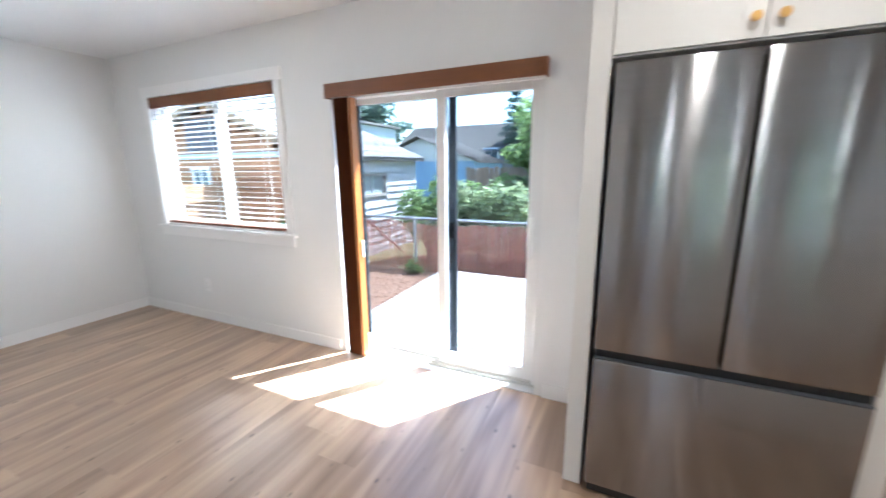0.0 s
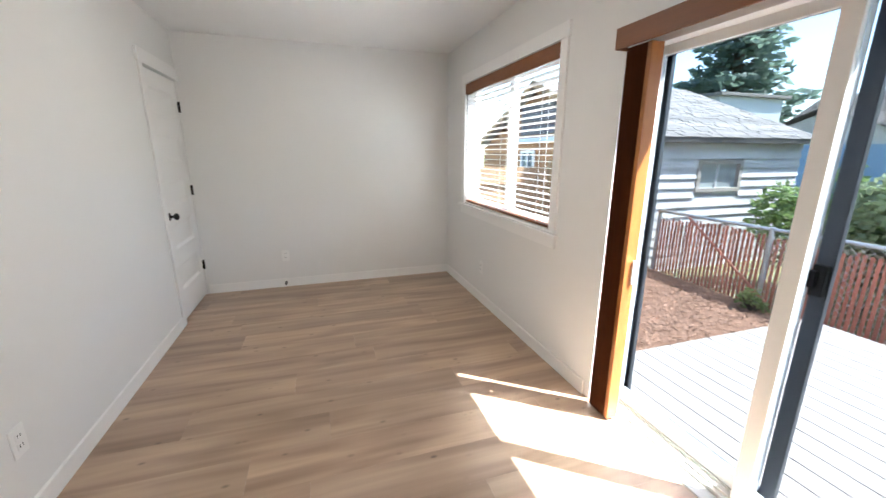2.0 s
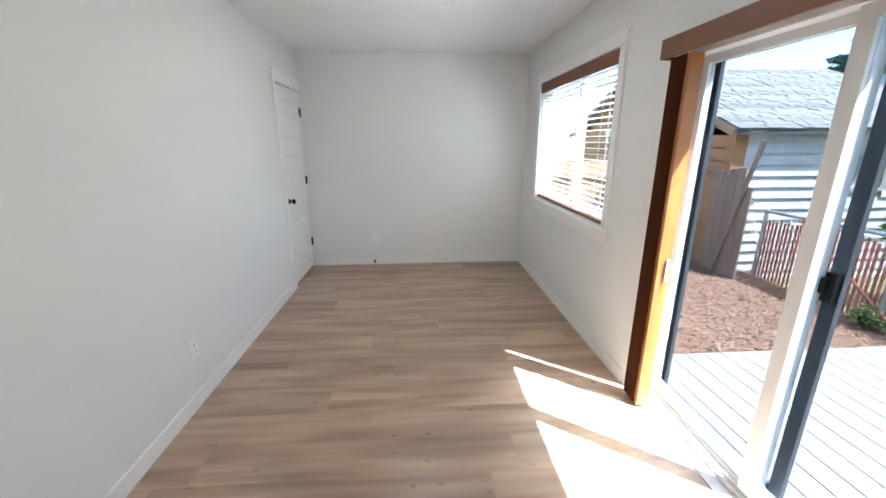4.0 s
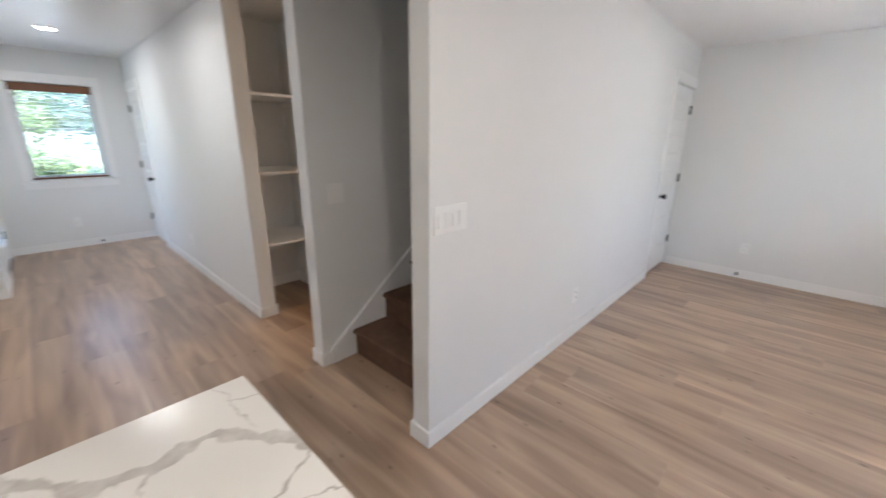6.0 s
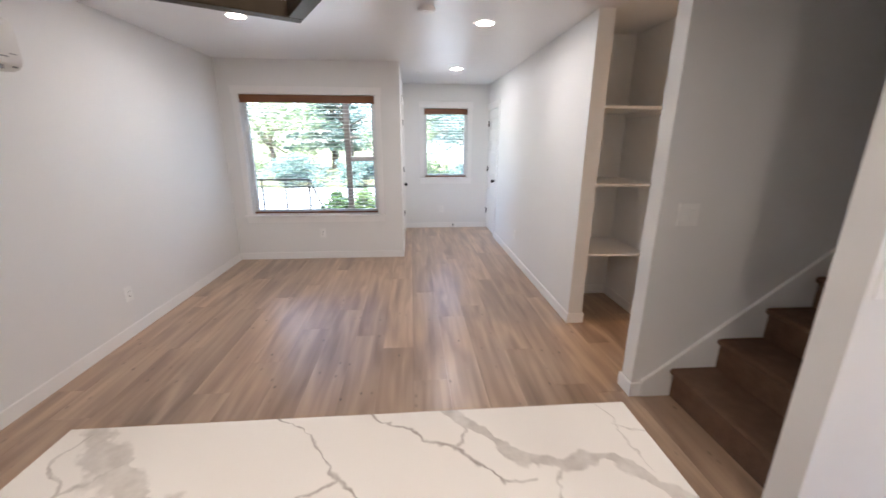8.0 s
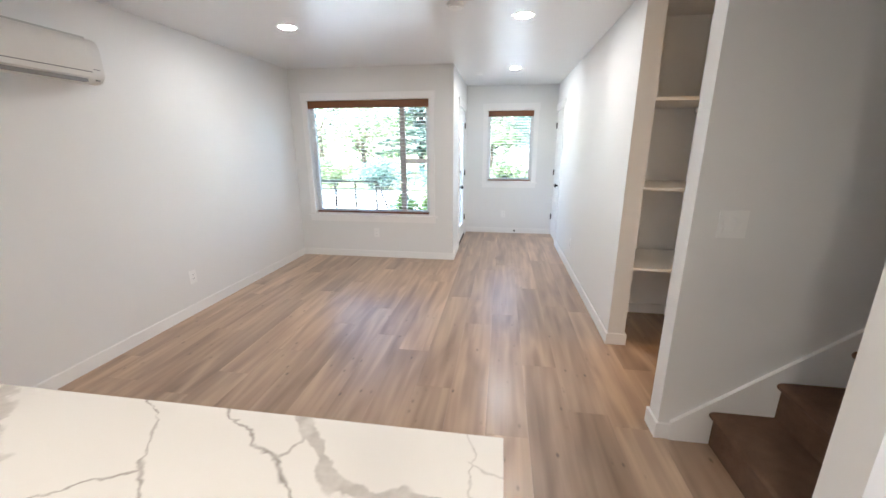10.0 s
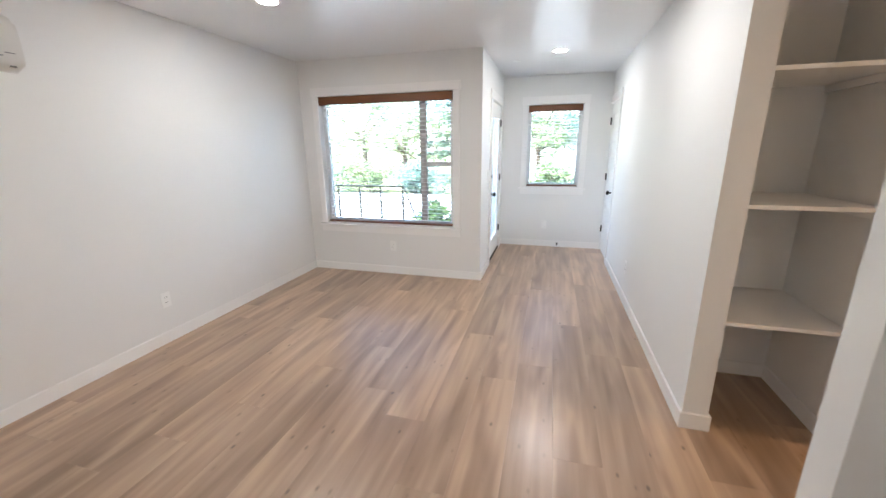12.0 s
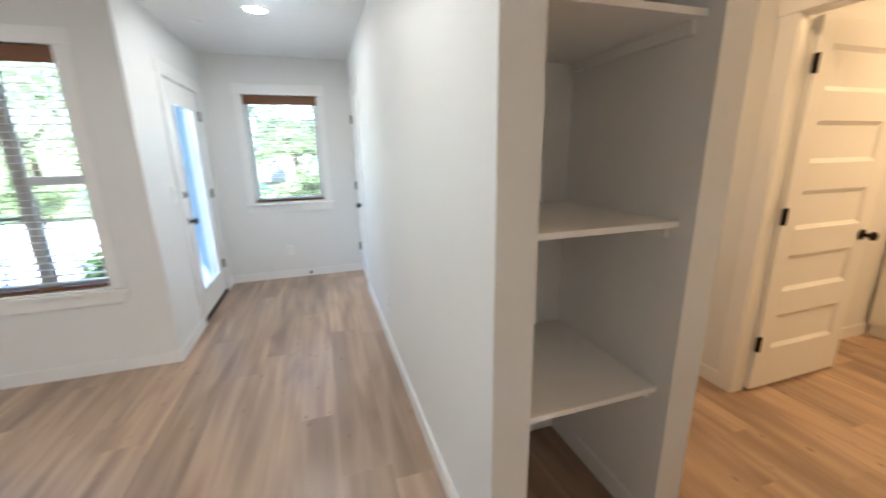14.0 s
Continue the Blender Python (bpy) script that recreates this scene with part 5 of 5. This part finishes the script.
house("grey_house", -14.5, -2.0, 24, 31, 2.4, 4.4, GREY_HOUSE, "far grey house with long shingle roof", windows=((-7.5, 1.6, 0.9, 0.9),))
house("blue_house", -12.0, -6.2, 17.5, 22, 1.7, 2.9, BLUE_HOUSE, "blue house with white sided gable", ridge_axis="y", gable_mat=SIDING)

# broken boards at the garage corner, and the cedar fence beyond the dining window
bf = thing("broken_board_fence", (-4.5, 5.32, -0.47), "short run of broken grey boards at the garage corner", "fence")
for i, top in enumerate((1.12, 1.08, 1.13, 1.15, 0.92)):
    part("fence_board", box_bm(-4.93 + i * 0.134, -4.80 + i * 0.134, 5.30, 5.322, -0.47, top, 0.003), OLD_BOARD, bf)
part("fence_rail", box_bm(-4.95, -4.27, 5.324, 5.36, 0.70, 0.79), OLD_BOARD, bf)
leaning = box_bm(-0.03, 0.03, -0.012, 0.012, 0, 1.9, 0.004)
leaning.transform(pose(-4.66, 5.27, -0.35, 0, 14, 0))
part("leaning_board", leaning, OLD_BOARD, bf)
cf = thing("cedar_fence", (-6.6, 4, -0.47), "tall pale cedar board fence beside the yard", "fence")
cb2 = box_bm(-0.011, 0.011, -0.068, 0.068, 0, 1.62, 0.003)
me = bpy.data.meshes.new("fence_board")
cb2.to_mesh(me), cb2.free()
me.materials.append(CEDAR)
for i in range(39):
    o = new("fence_board", me)
    o.parent = cf
    o.matrix_basis = cf.matrix_basis.inverted() @ pose(-6.6, -0.2 + i * 0.141, -0.47 + rng.uniform(-0.02, 0.02))
part("fence_rail", box_bm(-6.585, -6.545, -0.3, 5.3, 0.85, 0.94), CEDAR, cf)
part("fence_rail", box_bm(-6.585, -6.545, -0.3, 5.3, -0.2, -0.11), CEDAR, cf)
for y in (0.9, 3.3, 5.2):
    part("fence_post", box_bm(-6.585, -6.495, y - 0.045, y + 0.045, -0.47, 1.28, 0.005), CEDAR, cf)


# ---- plants ----
def leaf_cloud(spots, count, size, seed, flat=0.4):
    """Many small leaves scattered in and on ellipsoidal clumps (x, y, z, rx, ry, rz)."""
    r = np.random.RandomState(seed)
    spots = np.array(spots, float)
    vol = spots[:, 3] * spots[:, 4] * spots[:, 5]
    pick = r.choice(len(spots), count, p=vol / vol.sum())
    d = r.normal(size=(count, 3))
    d /= np.linalg.norm(d, axis=1)[:, None]
    rad = r.uniform(0.45, 1.08, count) ** 0.6
    c = spots[pick, :3] + d * rad[:, None] * spots[pick, 3:6]
    u = r.normal(size=(count, 3))
    u[:, 2] *= flat
    u /= np.linalg.norm(u, axis=1)[:, None]
    w = np.cross(u, d + r.normal(scale=0.5, size=(count, 3)))
    w /= np.linalg.norm(w, axis=1)[:, None] + 1e-9
    s = size * r.uniform(0.6, 1.4, count)[:, None]
    verts = np.stack([c - u * s, c + w * s * 0.45, c + u * s, c - w * s * 0.45], 1).reshape(-1, 3)
    me = bpy.data.meshes.new("leaves")
    me.from_pydata(verts.tolist(), [], np.arange(count * 4).reshape(-1, 4).tolist())
    return me


def leafy(ob, name, me, mat):
    me.materials.append(mat)
    o = new(name, me)
    o.parent = ob
    o.matrix_parent_inverse = ob.matrix_basis.inverted()
    return o


def limb_bm(a, b, r0, r1):
    return cyl_bm(a, b, r0, r1, sides=9)


def broad_tree(name, x, y, z, h, spread, seed, mat, label, leaf=0.16, count=6000, low=0.45):
    r = random.Random(seed)
    ob = thing(name, (x, y, z), label, "tree")
    limbs = [limb_bm((x, y, z), (x + 0.1, y, z + h * 0.45), h * 0.028, h * 0.018)]
    spots = []
    for k in range(9):
        a = k * 2.4 + r.uniform(-0.4, 0.4)
        q = r.uniform(0.3, 0.85) * spread
        tip = (x + q * math.cos(a), y + q * math.sin(a), z + h * r.uniform(low, 0.92))
        limbs.append(limb_bm((x + 0.1, y, z + h * r.uniform(0.25, 0.45)), tip, h * 0.012, h * 0.003))
        for j in range(3):
            rr = spread * r.uniform(0.22, 0.42)
            spots.append((tip[0] + r.uniform(-0.3, 0.3) * spread, tip[1] + r.uniform(-0.3, 0.3) * spread, tip[2] + r.uniform(-0.12, 0.12) * h, rr, rr, rr * 0.75))
    part("trunk", merge(*limbs), BARK, ob, smooth=True)
    leafy(ob, "crown", leaf_cloud(spots, count, leaf, seed), mat)
    return ob


def conifer(name, x, y, z, h, spread, seed, label, count=4500, bare=0.15):
    r = random.Random(seed)
    ob = thing(name, (x, y, z), label, "tree")
    limbs = [limb_bm((x, y, z), (x, y, z + h), h * 0.02, h * 0.003)]
    spots = []
    tiers = 16
    for i in range(tiers):
        f = bare + (1 - bare) * i / tiers
        reach = spread * (1 - f) ** 0.85 + 0.1
        for k in range(6):
            a = k * 1.047 + i * 0.55 + r.uniform(-0.3, 0.3)
            q = reach * r.uniform(0.6, 1.1)
            tip = (x + q * math.cos(a), y + q * math.sin(a), z + h * f - 0.12 * q)
            limbs.append(limb_bm((x, y, z + h * f), tip, h * 0.004, h * 0.001))
            for s in (0.45, 0.8):
                spots.append((x + q * s * math.cos(a), y + q * s * math.sin(a), z + h * f - 0.1 * q * s, q * 0.3 + 0.06, q * 0.3 + 0.06, h * 0.022))
    part("trunk", merge(*limbs), BARK, ob)
    leafy(ob, "crown", leaf_cloud(spots, count, h * 0.016, seed, 0.3), NEEDLE)
    return ob


def shrub(name, x, y, z, rx, ry, rz, seed, mat, label, leaf=0.07, count=2500):
    r = random.Random(seed)
    ob = thing(name, (x, y, z), label, "shrub")
    spots, stems = [], []
    for k in range(14):
        a, q = r.uniform(0, 6.28), r.uniform(0.1, 0.9)
        p = (x + rx * q * math.cos(a), y + ry * q * math.sin(a), z + rz * r.uniform(0.3, 1.0) * (1.2 - q * 0.5))
        s = r.uniform(0.25, 0.45)
        spots.append((*p, rx * s, ry * s, rz * s * 0.8))
        stems.append(limb_bm((x + rx * 0.2 * math.cos(a), y + ry * 0.2 * math.sin(a), z), p, 0.015, 0.005))
    part("stems", merge(*stems), BARK, ob)
    leafy(ob, "foliage", leaf_cloud(spots, count, leaf, seed), mat)
    return ob


shrub("small_plant", -5.35, 5.25, -0.40, 0.22, 0.14, 0.9, 43, LEAF, "climbing green plant at the garage corner", 0.04, 500)
conifer("fir_tree", -15.8, 22, -0.5, 16.5, 3.9, 11, "tall dark green fir tree behind the garage", 4200, 0.24)
conifer("fir_tree", -6.2, 25, -0.5, 7.6, 1.6, 12, "distant blue-green fir tree")
conifer("fir_tree", -3.9, 24, -0.5, 7.6, 1.5, 13, "tall fir tree beyond the shrubs")
broad_tree("leafy_tree", 0.3, 9.0, -0.5, 4.3, 2.3, 21, LEAF, "bright green leafy tree beyond the fence", 0.10, 15000, 0.2)
broad_tree("leafy_tree", -1.5, 10.2, -0.5, 2.9, 1.4, 22, LEAF, "green leafy tree beyond the bramble bushes", 0.10, 7000, 0.2)
broad_tree("leafy_tree", -10.5, 30, -0.5, 4.6, 3.5, 23, LEAF_DARK, "distant round green tree", 0.2, 3000)
for k, (sx, sy, sr) in enumerate(((-3.3, 7.3, 0.75), (-2.75, 7.0, 0.6), (-2.2, 7.4, 0.8), (-1.7, 6.9, 0.7), (-1.2, 7.2, 0.85), (-0.1, 7.3, 0.9), (1.1, 7.2, 0.9), (2.3, 7.3, 0.9))):
    shrub("bramble_bush", sx, sy, -0.47, sr, sr * 0.8, 1.32, 31 + k, LEAF_PALE if k % 2 else LEAF, "pale green bramble bush behind the fence", 0.055, 5200)
shrub("small_plant", -2.85, 5.5, -0.30, 0.16, 0.12, 0.24, 41, LEAF, "small green plant at the fence foot", 0.03, 220)

# ---- outdoors, at the front ----
structure("front_path", box_bm(-6, 12, -16.0, -6.4, -0.47, -0.44), CONCRETE, "pale sunlit concrete front path", "pavement")
structure("porch_floor", box_bm(XA + 0.15, 4.6, -6.35, YL - 0.16, -0.47, -0.06), CONCRETE, "pale concrete porch floor", "porch")
# Unseen slab, added to block the sun at the front door's glass.
structure("porch_roof", box_bm(XA + 0.10, 2.35, -6.7, YL - 0.151, 2.60, 2.72), TRIM, "unseen white slab added to keep sun off the front door", "roof")
PALE_BLUE = material("pale_blue_siding", (0.25, 0.36, 0.48), 0.6, vary=0.05, scale=3, fine=40)
structure("porch_side_wall", box_bm(XA + 0.1405, 1.57, -6.21, -6.06, -0.06, 2.6), PALE_BLUE, "pale blue outer wall beside the porch", "wall")
ral = thing("porch_railing", (3.0, -6.28, -0.06), "dark metal porch railing with diagonal braces", "railing")
part("top_rail", box_bm(2.95, 4.55, -6.30, -6.26, 0.835, 0.865, 0.003), BLACK, ral)
for x in (2.97, 3.38, 3.78, 4.2):
    part("post", box_bm(x - 0.014, x + 0.014, -6.294, -6.266, -0.06, 0.835), BLACK, ral)
part("brace", cyl_bm((2.95, -6.28, 0.85), (2.62, -6.28, 0.0), 0.016, sides=8), BLACK, ral)
part("brace", cyl_bm((3.80, -6.28, 0.75), (3.40, -6.28, 0.15), 0.010, sides=8), BLACK, ral)
part("stair_rail", box_bm(1.72, 1.75, -6.9, -6.28, 0.80, 0.835, 0.003), BLACK, ral)
part("post", box_bm(1.72, 1.75, -6.294, -6.266, -0.06, 0.80), BLACK, ral)
for k, (sx, sy, sr) in enumerate(((2.7, -6.9, 0.38), (2.1, -7.3, 0.4))):
    shrub("round_bush", sx, sy, -0.47, sr, sr, 0.85, 51 + k, LEAF if k else LEAF_DARK, "small green bush beside the porch", 0.05, 1500)
for k, (tx, ty, th, ts) in enumerate(((8.5, -21, 4.2, 2.4), (4.8, -24, 5.4, 2.6), (1.2, -22, 3.8, 2.0), (-2.6, -23, 4.4, 2.4), (12.5, -24, 5.2, 3.0), (-6.0, -22, 4.2, 2.4), (17, -24, 5.5, 3.0))):
    broad_tree("street_tree", tx, ty, -0.5, th * 1.35, ts * 1.2, 61 + k, LEAF_HAZE_TINT if k % 2 else LEAF_PALE, "leafy green tree across the street", 0.13, 2600, 0.2)
conifer("fir_tree", 6.6, -28, -0.5, 12.0, 3.2, 71, "tall fir tree across the street")
for k in range(9):
    shrub("hedge_bush", -7 + k * 2.6, -16.2, -0.47, 1.5, 0.7, 1.2, 81 + k, LEAF_HAZE_TINT if k % 3 else LEAF_PALE, "leafy green bush along the street", 0.1, 1500)
house("cream_house", -3.5, 4.0, -38, -33, 2.4, 4.2, SIDING, "pale house across the street between trees")

# ---- floor planks ----
floor = thing("floor", (0, 0, 0), "grey-brown oak plank floor with knots", "floor", kind="structure")
part("subfloor", merge(box_bm(XW, XEND, -4.5, YN, -0.05, -0.0135), box_bm(XEND, XA + 0.0, YE, YN, -0.05, -0.0135), box_bm(XA, XE_ROOM, YL, YN, -0.05, -0.0135)), DARK_SLOT, floor)
PW, PL = 0.2295, 1.52
rng = random.Random(17)
plank_cache = {}
x = XW
while x < XE_ROOM:
    x1 = min((math.floor(x / PW + 1e-6) + 1) * PW, XE_ROOM)
    xm = (x + x1) / 2
    lo = -3.2 if xm < XEND - 0.122 else (YE if xm < XA else YL)
    y = lo - rng.uniform(0.05, PL)
    while y < YN:
        a, b = max(y, lo), min(y + PL, YN)
        if b - a > 0.01:
            key = (round(x1 - x, 3), round(b - a, 3))
            if key not in plank_cache:
                bm = bmesh.new()
                hw, hl = key[0] / 2 - 0.0002, key[1] / 2 - 0.0002
                e = 0.0006
                low = [bm.verts.new(p) for p in ((-hw, -hl, -0.012), (hw, -hl, -0.012), (hw, hl, -0.012), (-hw, hl, -0.012))]
                mid = [bm.verts.new(p) for p in ((-hw, -hl, -0.0005), (hw, -hl, -0.0005), (hw, hl, -0.0005), (-hw, hl, -0.0005))]
                top = [bm.verts.new(p) for p in ((-hw + e, -hl + e, 0), (hw - e, -hl + e, 0), (hw - e, hl - e, 0), (-hw + e, hl - e, 0))]
                bm.faces.new(low[::-1]), bm.faces.new(top)
                for k in range(4):
                    bm.faces.new((low[k], low[(k + 1) % 4], mid[(k + 1) % 4], mid[k]))
                    bm.faces.new((mid[k], mid[(k + 1) % 4], top[(k + 1) % 4], top[k]))
                me = bpy.data.meshes.new("plank")
                bm.to_mesh(me), bm.free()
                me.materials.append(PLANK)
                plank_cache[key] = me
            o = new("plank", plank_cache[key])
            o.parent = floor
            o.location = (xm, (a + b) / 2, 0)
        y += PL
    x = x1
